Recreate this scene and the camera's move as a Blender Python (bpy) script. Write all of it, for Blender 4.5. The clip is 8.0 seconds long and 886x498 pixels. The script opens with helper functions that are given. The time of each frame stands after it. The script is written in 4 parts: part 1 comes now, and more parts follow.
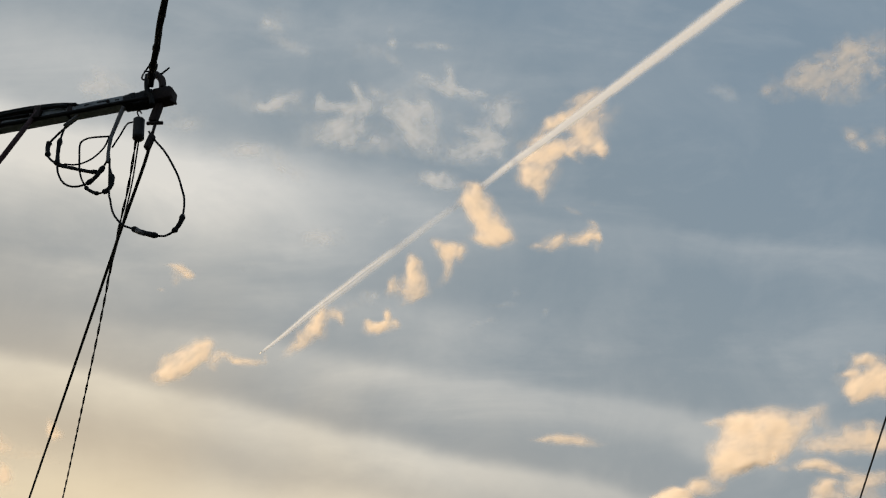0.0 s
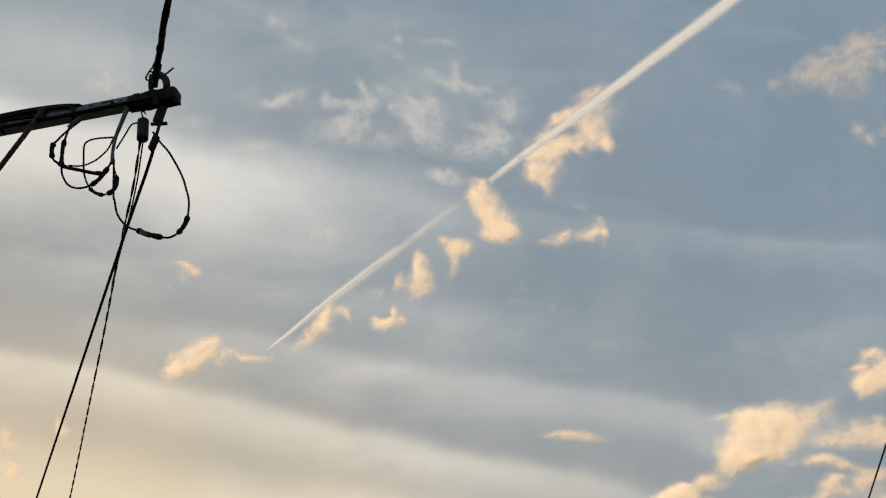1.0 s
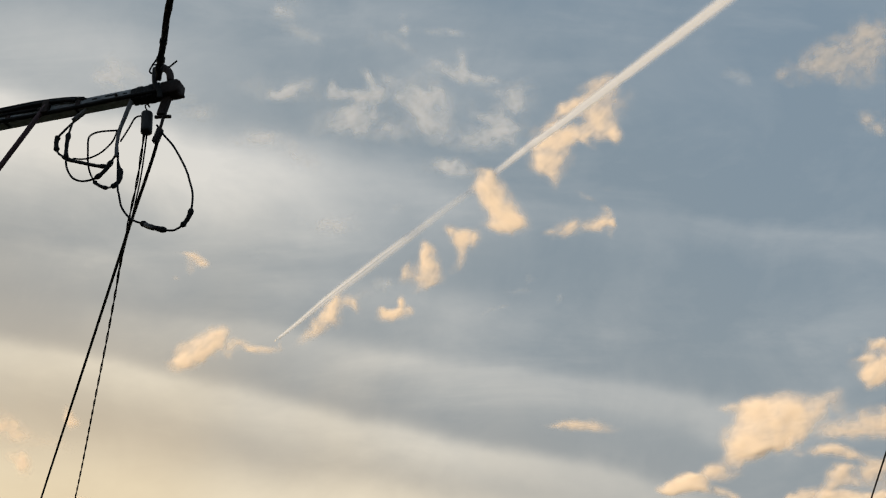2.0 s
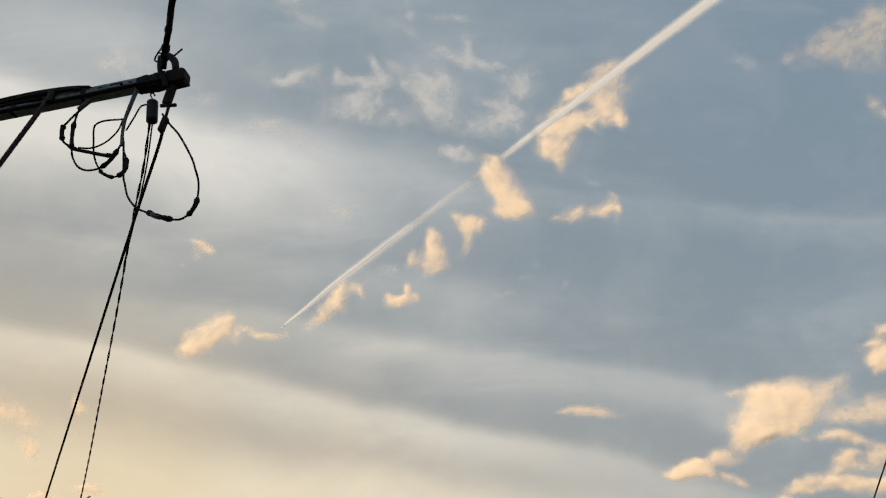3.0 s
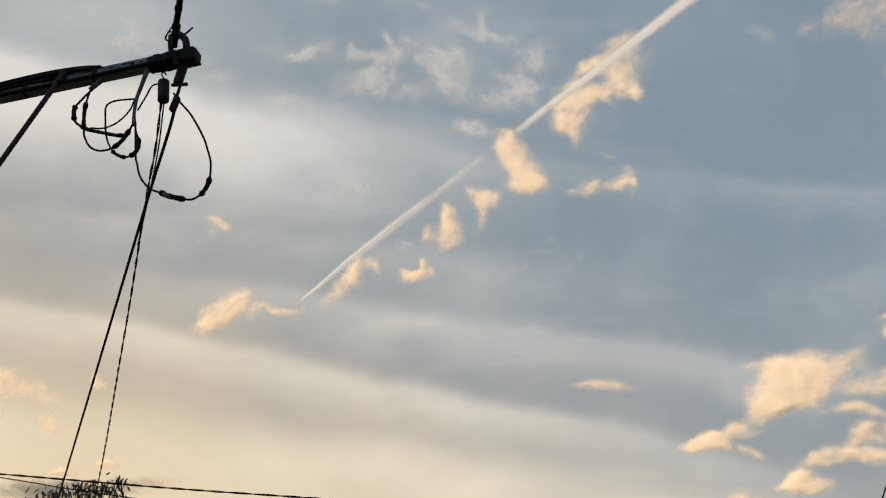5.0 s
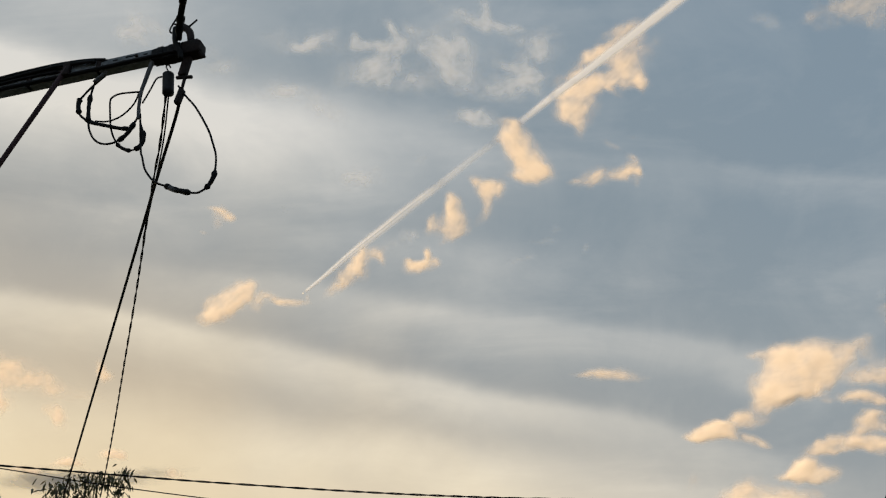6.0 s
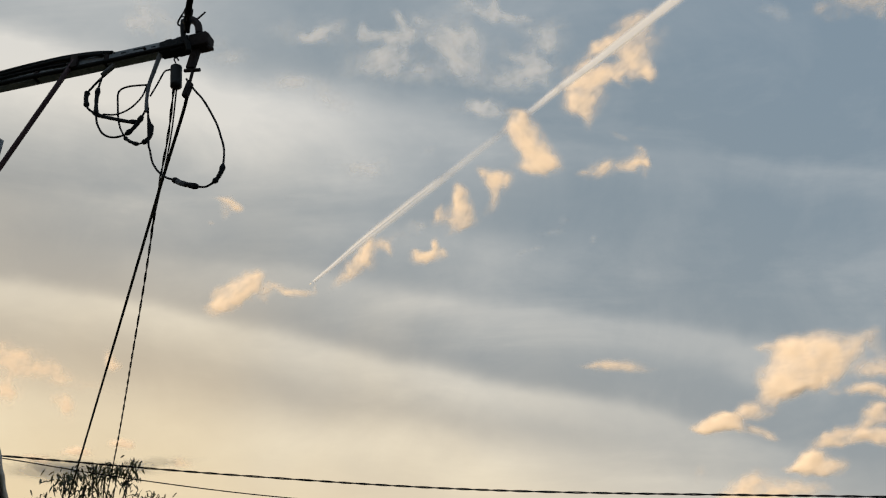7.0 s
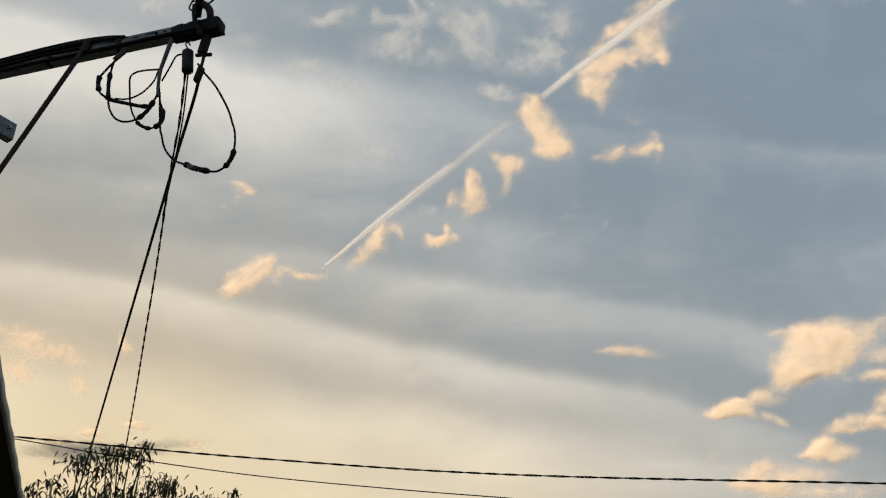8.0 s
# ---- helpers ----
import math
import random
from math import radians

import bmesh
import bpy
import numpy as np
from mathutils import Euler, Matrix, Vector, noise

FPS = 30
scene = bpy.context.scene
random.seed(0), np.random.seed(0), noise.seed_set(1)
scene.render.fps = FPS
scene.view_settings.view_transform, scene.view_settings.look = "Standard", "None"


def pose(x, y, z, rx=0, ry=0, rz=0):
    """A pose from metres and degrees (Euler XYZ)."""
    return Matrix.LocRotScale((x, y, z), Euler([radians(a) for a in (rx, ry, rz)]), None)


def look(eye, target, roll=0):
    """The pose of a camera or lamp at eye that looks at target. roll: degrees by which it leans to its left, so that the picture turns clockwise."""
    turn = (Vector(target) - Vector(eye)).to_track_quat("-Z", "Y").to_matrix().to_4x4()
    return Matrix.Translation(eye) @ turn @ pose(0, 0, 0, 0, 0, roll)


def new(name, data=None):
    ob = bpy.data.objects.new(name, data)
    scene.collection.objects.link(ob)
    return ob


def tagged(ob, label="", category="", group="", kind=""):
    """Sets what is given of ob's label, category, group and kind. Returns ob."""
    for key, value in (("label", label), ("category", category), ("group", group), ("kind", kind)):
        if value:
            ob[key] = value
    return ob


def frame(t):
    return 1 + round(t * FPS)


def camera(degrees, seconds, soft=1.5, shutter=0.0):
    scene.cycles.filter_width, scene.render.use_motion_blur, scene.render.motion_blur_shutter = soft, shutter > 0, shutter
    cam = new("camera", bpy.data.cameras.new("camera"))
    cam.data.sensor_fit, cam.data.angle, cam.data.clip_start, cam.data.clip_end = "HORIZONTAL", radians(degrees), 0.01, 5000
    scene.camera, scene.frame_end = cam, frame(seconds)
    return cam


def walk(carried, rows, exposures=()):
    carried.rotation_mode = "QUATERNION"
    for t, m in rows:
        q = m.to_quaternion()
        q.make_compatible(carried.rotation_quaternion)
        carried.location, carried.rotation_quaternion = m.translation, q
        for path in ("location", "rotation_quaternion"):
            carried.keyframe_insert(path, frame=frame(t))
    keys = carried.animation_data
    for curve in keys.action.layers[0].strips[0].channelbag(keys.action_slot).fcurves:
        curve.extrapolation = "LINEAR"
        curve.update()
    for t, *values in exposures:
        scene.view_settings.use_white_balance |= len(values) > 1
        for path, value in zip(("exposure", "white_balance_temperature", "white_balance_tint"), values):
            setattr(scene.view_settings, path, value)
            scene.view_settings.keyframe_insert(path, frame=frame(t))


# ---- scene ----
# camera and walk: seconds, x, y, z, yaw, pitch, roll
cam = camera(46.0, 8.0, soft=1.2)
ROWS = [
    (0.0, -0.032, 0.020, 1.539, -23.85, 35.00, -0.46),
    (0.5, -0.038, 0.035, 1.566, -23.75, 34.94, -0.41),
    (1.0, -0.023, 0.037, 1.583, -23.42, 34.79, -0.46),
    (2.5, -0.006, 0.008, 1.587, -22.77, 33.93, -0.22),
    (3.0, -0.008, 0.025, 1.606, -22.55, 33.53, -0.23),
    (3.5, -0.006, -0.012, 1.583, -22.29, 33.13, -0.08),
    (4.0, -0.000, 0.000, 1.600, -22.00, 32.80, -0.00),
    (4.5, 0.007, 0.017, 1.618, -21.75, 32.46, -0.05),
    (6.0, 0.002, 0.047, 1.661, -21.25, 31.61, -0.14),
    (6.5, -0.004, 0.042, 1.671, -21.05, 31.37, 0.03),
    (7.0, 0.000, 0.071, 1.702, -20.78, 31.11, 0.27),
    (7.5, 0.006, 0.050, 1.693, -20.44, 30.72, 0.58),
    (8.0, 0.007, 0.048, 1.698, -20.01, 30.24, 0.92),
]
walk(cam, [(t, pose(x, y, z, 0, 0, yaw) @ pose(0, 0, 0, 90 + pitch, 0, 0) @ pose(0, 0, 0, 0, 0, roll))
           for t, x, y, z, yaw, pitch, roll in ROWS])

# ---- light: a low evening sun and a veiled sky ----
SUN_AZIMUTH, SUN_HEIGHT = -115.0, 3.0        # degrees clockwise from +y, degrees above the horizon
SUN_STRENGTH, SUN_COLOUR = 5.1, (1.0, 0.715, 0.415)
SKY = pose(0, 0, 1.6, 122.8, 0, -22.0)      # the middle of the cloud field: x right, y up, -z away
AXIS_X, AXIS_Y, AXIS_Z = (SKY.to_3x3() @ Vector(v) for v in ((1, 0, 0), (0, 1, 0), (0, 0, -1)))

sun_way = Vector((math.sin(radians(SUN_AZIMUTH)) * math.cos(radians(SUN_HEIGHT)),
                  math.cos(radians(SUN_AZIMUTH)) * math.cos(radians(SUN_HEIGHT)), math.sin(radians(SUN_HEIGHT))))
lamp = bpy.data.lights.new("sun", "SUN")
lamp.energy, lamp.color, lamp.angle = SUN_STRENGTH, SUN_COLOUR, radians(0.6)
new("sun", lamp).matrix_world = look(sun_way * 60, (0, 0, 0))


class Nodes:
    """A short way to write node trees."""

    def __init__(self, tree):
        self.tree = tree
        tree.nodes.clear()

    def node(self, kind, props=None, **inputs):
        n = self.tree.nodes.new(kind)
        for key, value in (props or {}).items():
            setattr(n, key, value)
        for key, value in inputs.items():
            self.put(n.inputs[int(key[1:]) if key[0] == "i" and key[1:].isdigit() else key.replace("_", " ")], value)
        return n

    def put(self, socket, value):
        if isinstance(value, bpy.types.NodeSocket):
            self.tree.links.new(value, socket)
        elif isinstance(value, bpy.types.Node):
            self.tree.links.new(value.outputs[0], socket)
        else:
            socket.default_value = value

    def math(self, op, a, b=0.0, c=0.0, clamp=False):
        return self.node("ShaderNodeMath", {"operation": op, "use_clamp": clamp}, i0=a, i1=b, i2=c).outputs[0]

    def dot(self, a, b):
        return self.node("ShaderNodeVectorMath", {"operation": "DOT_PRODUCT"}, i0=a, i1=b).outputs["Value"]

    def smooth(self, value, low, high, to_low=0.0, to_high=1.0):
        n = self.node("ShaderNodeMapRange", {"interpolation_type": "SMOOTHSTEP"})
        for key, v in (("Value", value), ("From Min", low), ("From Max", high), ("To Min", to_low), ("To Max", to_high)):
            self.put(n.inputs[key], v)
        return n.outputs[0]

    def noise(self, vector, scale, detail=5.0, rough=0.55, distort=0.0):
        return self.node("ShaderNodeTexNoise", None, Vector=vector, Scale=scale, Detail=detail, Roughness=rough, Distortion=distort).outputs[0]

    def mix(self, factor, a, b):
        n = self.node("ShaderNodeMix", {"data_type": "RGBA"})
        self.put(n.inputs[0], factor), self.put(n.inputs[6], a), self.put(n.inputs[7], b)
        return n.outputs[2]

    def ramp(self, value, stops):
        n = self.node("ShaderNodeValToRGB", None, Fac=value)
        n.color_ramp.interpolation = "B_SPLINE"
        while len(n.color_ramp.elements) < len(stops):
            n.color_ramp.elements.new(0.5)
        for e, (p, c) in zip(n.color_ramp.elements, stops):
            e.position, e.color = p, (*c, 1)
        return n.outputs[0]


def band(k, u, v, x0, y0, x1, y1, bow, half, soft_end=0.25):
    """A streak of high cirrus along a line of the sky, crisper along its upper side, soft below and at its ends."""
    slope = (y1 - y0) / (x1 - x0)
    along = k.math("DIVIDE", k.math("SUBTRACT", u, x0), x1 - x0)
    mid = k.math("ADD", k.math("MULTIPLY_ADD", k.math("SUBTRACT", u, x0), slope, y0),
                 k.math("MULTIPLY", k.math("MULTIPLY", along, k.math("SUBTRACT", 1.0, along)), 4 * bow))
    off = k.math("DIVIDE", k.math("SUBTRACT", v, mid), half)
    off = k.math("MULTIPLY", off, k.math("MULTIPLY_ADD", k.math("GREATER_THAN", off, 0.0), 1.3, 0.85))
    body = k.math("EXPONENT", k.math("MULTIPLY", k.math("MULTIPLY", off, off), -1.0))
    ends = k.math("MULTIPLY", k.smooth(along, -soft_end, soft_end), k.smooth(along, 1.0 - soft_end, 1.0 + soft_end, 1.0, 0.0))
    return k.math("MULTIPLY", body, ends)


def make_world():
    world = bpy.data.worlds.new("evening_sky")
    world.use_nodes = True
    scene.world = world
    world.cycles.sampling_method = "NONE"
    k = Nodes(world.node_tree)
    way = k.node("ShaderNodeTexCoord").outputs["Generated"]
    clear = k.node("ShaderNodeTexSky", {"sky_type": "NISHITA", "sun_disc": False, "sun_elevation": radians(SUN_HEIGHT),
                                        "sun_rotation": radians(SUN_AZIMUTH), "air_density": 1.0, "dust_density": 1.5, "ozone_density": 2.0})
    clear = k.node("ShaderNodeVectorMath", {"operation": "SCALE"}, i0=clear, Scale=0.10).outputs[0]
    across, up, ahead = k.dot(way, AXIS_X), k.dot(way, AXIS_Y), k.dot(way, AXIS_Z)
    depth = k.math("MAXIMUM", ahead, 0.12)
    u, v = k.math("DIVIDE", across, depth), k.math("DIVIDE", up, depth)
    # veil of thin high cloud, warmer towards the evening light
    warm = k.math("MULTIPLY_ADD", across, -0.36, k.math("MULTIPLY", up, -0.93))
    soft = k.noise(way, 3.0, 4.0, 0.5, 0.4)
    warm = k.math("MULTIPLY_ADD", k.math("SUBTRACT", soft, 0.5), 0.16, warm)
    veil = k.ramp(k.math("MULTIPLY_ADD", warm, 0.5, 0.5), VEIL)
    # cirrus streaks
    plane = k.node("ShaderNodeCombineXYZ", None, X=u, Y=v, Z=0.0)
    turned = k.node("ShaderNodeMapping", None, Vector=plane, Rotation=(0, 0, radians(13)), Scale=(1.3, 4.0, 1.0)).outputs[0]
    fibre = k.noise(turned, 2.6, 6.0, 0.6, 0.5)
    mottled = k.noise(plane, 8.0, 6.0, 0.6, 0.5)
    wobble = k.math("MULTIPLY_ADD", k.math("SUBTRACT", k.noise(plane, 4.5, 5.0, 0.55), 0.5), 0.055, v)
    total = 0.0
    for amount, line in BANDS:
        total = k.math("MULTIPLY_ADD", band(k, u, wobble, *line), amount, total)
    low = k.smooth(k.math("MULTIPLY_ADD", u, 0.12, wobble), -0.186, -0.236)
    total = k.math("MULTIPLY_ADD", low, k.smooth(u, -0.1, 0.45, 0.56, 0.10), total)
    total = k.math("MULTIPLY", total, k.math("MULTIPLY_ADD", fibre, 1.1, k.math("MULTIPLY_ADD", k.noise(plane, 3.3, 5.0, 0.6, 0.6), 0.9, 0.0)))
    total = k.math("MULTIPLY_ADD", k.smooth(fibre, 0.45, 0.75), 0.16, total)
    speckle = k.noise(turned, 9.0, 6.0, 0.65, 0.6)
    total = k.math("MULTIPLY_ADD", k.math("SUBTRACT", speckle, 0.5), 0.09, total)
    total = k.math("MULTIPLY_ADD", k.math("SUBTRACT", mottled, 0.5), 0.36, total, clamp=True)
    front = k.smooth(ahead, 0.15, 0.5)
    total = k.math("MULTIPLY", total, front)
    cirrus = k.ramp(k.math("MULTIPLY_ADD", warm, 0.5, 0.5), CIRRUS)
    sky = k.mix(0.9, clear, k.mix(total, veil, cirrus))
    out = k.node("ShaderNodeBackground", None, Color=sky, Strength=1.03)
    k.node("ShaderNodeOutputWorld", None, Surface=out)


VEIL = ((0.22, (0.22, 0.295, 0.375)), (0.36, (0.228, 0.30, 0.366)), (0.49, (0.268, 0.318, 0.350)), (0.58, (0.375, 0.385, 0.382)), (0.69, (0.95, 0.71, 0.40)), (0.74, (1.0, 0.70, 0.32)))
CIRRUS = ((0.30, (0.62, 0.64, 0.64)), (0.48, (0.76, 0.745, 0.71)), (0.56, (0.83, 0.775, 0.67)), (0.64, (0.98, 0.83, 0.58)), (0.73, (1.0, 0.79, 0.43)))
# amount, (x0, y0, x1, y1, bow, half width, soft ends), in tangents from the middle of the cloud field
BANDS = ((0.84, (-0.70, 0.196, -0.02, 0.082, 0.006, 0.058, 0.32)),
         (0.34, (-0.28, -0.046, 0.38, -0.137, 0.004, 0.026, 0.2)),
         (0.66, (-0.70, -0.020, 0.22, -0.204, 0.004, 0.026, 0.3)),
         (0.16, (-0.50, 0.030, 0.10, -0.030, 0.0, 0.03, 0.3)),
         (0.36, (-0.80, 0.300, -0.20, 0.200, 0.0, 0.07, 0.3)),
         (0.14, (-0.75, -0.100, 0.25, -0.255, 0.0, 0.05, 0.3)),
         (0.15, (-0.50, 0.300, 0.20, 0.215, 0.0, 0.075, 0.3)),
         (0.14, (0.10, 0.060, 0.55, 0.030, 0.0, 0.02, 0.3)))
make_world()


# ---- materials ----
def material(name):
    m = bpy.data.materials.new(name)
    m.use_nodes = True
    return m, Nodes(m.node_tree)


def surface(name, dark, light, scale, rough=0.7, metal=0.0, relief=0.2, fine=8.0, stretch=(1, 1, 1)):
    """A weathered opaque surface: two scales of variation and a fine relief."""
    m, k = material(name)
    at = k.node("ShaderNodeTexCoord").outputs["Object"]
    at = k.node("ShaderNodeMapping", None, Vector=at, Scale=stretch).outputs[0]
    big, small = k.noise(at, scale, 4.0, 0.6, 0.3), k.noise(at, scale * fine, 6.0, 0.65)
    amount = k.smooth(k.math("MULTIPLY_ADD", small, 0.45, k.math("MULTIPLY", big, 0.55)), 0.32, 0.68)
    bump = k.node("ShaderNodeBump", None, Strength=relief, Distance=0.01, Height=small)
    p = k.node("ShaderNodeBsdfPrincipled", None, Base_Color=k.mix(amount, (*dark, 1), (*light, 1)), Metallic=metal,
               Roughness=k.math("MULTIPLY_ADD", big, 0.25, rough - 0.12), Specular_IOR_Level=0.25, Normal=bump)
    k.node("ShaderNodeOutputMaterial", None, Surface=p)
    return m


def vapour(name, most, grain=0.05, wisp=0.5, through_light=0.3, relief=0.05, tint=(0.95, 0.95, 0.95)):
    """Cloud: scatters light from both sides and lets the sky through where it is thin."""
    m, k = material(name)
    at = k.node("ShaderNodeTexCoord").outputs["Object"]
    amount = k.node("ShaderNodeAttribute", {"attribute_name": "vapour_amount"}).outputs["Fac"]
    fine = k.noise(at, grain, 3.0, 0.5, 0.6)
    thin = k.math("MULTIPLY", k.math("SUBTRACT", 1.0, amount), wisp)
    alpha = k.math("MULTIPLY", amount, k.math("MULTIPLY_ADD", k.math("SUBTRACT", fine, 0.5), thin, most), clamp=True)
    bump = k.node("ShaderNodeBump", None, Strength=relief, Distance=8.0, Height=fine)
    body = k.node("ShaderNodeMixShader", None, Fac=through_light,
                  i1=k.node("ShaderNodeBsdfDiffuse", None, Color=(*tint, 1), Normal=bump), i2=k.node("ShaderNodeBsdfTranslucent", None, Color=(*tint, 1), Normal=bump))
    s = k.node("ShaderNodeMixShader", None, Fac=alpha, i1=k.node("ShaderNodeBsdfTransparent"), i2=body)
    k.node("ShaderNodeOutputMaterial", None, Surface=s)
    return m


STEEL = surface("galvanised_steel", (0.14, 0.145, 0.15), (0.38, 0.39, 0.395), 6.0, 0.7, 0.1, 0.15)
RUST = surface("rusty_steel", (0.022, 0.016, 0.015), (0.065, 0.044, 0.038), 9.0, 0.8, 0.2, 0.3)
CABLE = surface("black_cable_sheath", (0.008, 0.0075, 0.0075), (0.022, 0.020, 0.019), 12.0, 0.82, 0.0, 0.2)
SLEEVE = surface("dark_rubber_sleeve", (0.007, 0.007, 0.007), (0.020, 0.018, 0.017), 20.0, 0.75, 0.0, 0.4)
MAROON = surface("faded_maroon_paint", (0.06, 0.030, 0.032), (0.13, 0.075, 0.075), 8.0, 0.75, 0.0, 0.2)
GREY_PIPE = surface("grey_plastic_pipe", (0.10, 0.095, 0.095), (0.22, 0.21, 0.21), 14.0, 0.7, 0.0, 0.2)
CERAMIC = surface("brown_glazed_ceramic", (0.018, 0.016, 0.015), (0.04, 0.035, 0.032), 12.0, 0.6, 0.0, 0.1)
CONCRETE = surface("weathered_concrete", (0.20, 0.19, 0.18), (0.33, 0.32, 0.30), 2.5, 0.85, 0.0, 0.4, 14.0)
PAINTED_WOOD = surface("dark_stained_wood", (0.018, 0.011, 0.009), (0.05, 0.028, 0.021), 5.0, 0.92, 0.0, 0.4, 6.0, (6, 0.6, 6))
ZINC = surface("dull_zinc", (0.34, 0.32, 0.30), (0.55, 0.53, 0.50), 4.0, 0.6, 0.1, 0.2)
TILE = surface("clay_roof_tile", (0.09, 0.045, 0.03), (0.19, 0.095, 0.06), 6.0, 0.85, 0.0, 0.4)
PLASTER = surface("aged_plaster", (0.28, 0.25, 0.21), (0.42, 0.38, 0.33), 1.5, 0.9, 0.0, 0.3, 20.0)
BARK = surface("tree_bark", (0.05, 0.04, 0.03), (0.13, 0.10, 0.075), 6.0, 0.9, 0.0, 0.8, 6.0, (1, 1, 0.3))
GROUND = surface("dry_grass_ground", (0.05, 0.06, 0.025), (0.14, 0.12, 0.07), 0.4, 0.95, 0.0, 0.6, 30.0)
WHITE = surface("white_aircraft_paint", (0.7, 0.7, 0.7), (0.82, 0.82, 0.82), 0.5, 0.4, 0.0, 0.05)


def leaf_material():
    m, k = material("tree_leaf")
    n = k.node("ShaderNodeObjectInfo").outputs["Random"]
    isle = k.node("ShaderNodeNewGeometry").outputs["Random Per Island"]
    tone = k.math("MULTIPLY_ADD", n, 0.4, k.math("MULTIPLY", isle, 0.6))
    colour = k.ramp(tone, ((0.0, (0.03, 0.035, 0.014)), (0.5, (0.06, 0.065, 0.024)), (0.8, (0.10, 0.09, 0.04)), (1.0, (0.17, 0.15, 0.075))))
    p = k.node("ShaderNodeBsdfPrincipled", None, Base_Color=colour, Roughness=0.5)
    t = k.node("ShaderNodeBsdfTranslucent", None, Color=colour)
    k.node("ShaderNodeOutputMaterial", None, Surface=k.node("ShaderNodeMixShader", None, Fac=0.3, i1=p, i2=t))
    return m


LEAF = leaf_material()
# some of the sun's warmth is put into this tint
CLOUD = vapour("sunlit_cloud", 0.98, 0.05, 0.6, 0.17, 0.05, (0.97, 0.915, 0.875))
# blue in the next three tints offsets the golden lamp, for whiter sunlight higher up
PALE = vapour("pale_high_cloud", 0.85, 0.05, 0.7, 0.20, 0.05, (0.70, 0.735, 0.82))
WISP = vapour("thin_wispy_cloud", 0.80, 0.04, 0.7, 0.12, 0.03, (0.61, 0.745, 1.0))
TRAIL = vapour("ice_vapour_trail", 0.97, 0.06, 0.25, 0.05, 0.02, (0.68, 0.79, 1.0))


# ---- building helpers ----
def mesh_of(name, bm, mat, smooth=True):
    me = bpy.data.meshes.new(name)
    bmesh.ops.recalc_face_normals(bm, faces=bm.faces)
    bm.to_mesh(me)
    bm.free()
    me.materials.append(mat)
    for p in me.polygons:
        p.use_smooth = smooth
    return me


def part(name, bm, mat, parent=None, label="", smooth=True):
    """Links a bmesh as one mesh object, under a thing or a part."""
    ob = new(name, mesh_of(name, bm, mat, smooth))
    ob.parent = parent
    return tagged(ob, label)


def thing(name, place, label, category, group=""):
    ob = new(name)
    ob.empty_display_size = 0.2
    ob.matrix_world = Matrix.Translation(place)
    return tagged(ob, label, category, group)


def curve_through(points, steps=6):
    """A smooth line through points (Catmull-Rom)."""
    p = [Vector(q) for q in points]
    if len(p) < 3:
        return p
    p = [2 * p[0] - p[1], *p, 2 * p[-1] - p[-2]]
    line = []
    for i in range(1, len(p) - 2):
        a, b, c, d = p[i - 1:i + 3]
        for j in range(steps):
            t = j / steps
            line.append(0.5 * (2 * b + (c - a) * t + (2 * a - 5 * b + 4 * c - d) * t * t + (3 * b - a - 3 * c + d) * t ** 3))
    return line + [p[-2]]


def tube(bm, line, radius, sides=8, origin=(0, 0, 0)):
    """A capped tube along a line; radius is a number or a function of the way along (0 to 1)."""
    line = [Vector(q) - Vector(origin) for q in line]
    n, rings, side = len(line), [], None
    for i, q in enumerate(line):
        way = (line[min(i + 1, n - 1)] - line[max(i - 1, 0)]).normalized()
        side = way.orthogonal().normalized() if side is None else (side - way * side.dot(way)).normalized()
        other = way.cross(side)
        r = radius(i / (n - 1)) if callable(radius) else radius
        rings.append([bm.verts.new(q + r * (math.cos(a) * side + math.sin(a) * other)) for a in (2 * math.pi * j / sides for j in range(sides))])
    for a, b in zip(rings, rings[1:]):
        for j in range(sides):
            bm.faces.new((a[j], a[(j + 1) % sides], b[(j + 1) % sides], b[j]))
    bm.faces.new(list(reversed(rings[0])))
    bm.faces.new(rings[-1])
    return bm


def box(bm, size, m=Matrix(), bevel=0.004):
    made = bmesh.ops.create_cube(bm, size=1.0, matrix=m @ Matrix.Diagonal((*size, 1)))
    if bevel:
        edges = list({e for v in made["verts"] for e in v.link_edges})
        bmesh.ops.bevel(bm, geom=edges, offset=bevel, segments=2, affect="EDGES", profile=0.6)
    return bm


def drum(bm, r0, r1, height, m=Matrix(), sides=20, bevel=0.0):
    made = bmesh.ops.create_cone(bm, cap_ends=True, segments=sides, radius1=r0, radius2=r1, depth=height, matrix=m)
    if bevel:
        edges = [e for e in {e for v in made["verts"] for e in v.link_edges} if any(len(f.verts) > 4 for f in e.link_faces)]
        bmesh.ops.bevel(bm, geom=edges, offset=bevel, segments=2, affect="EDGES", profile=0.6)
    return bm


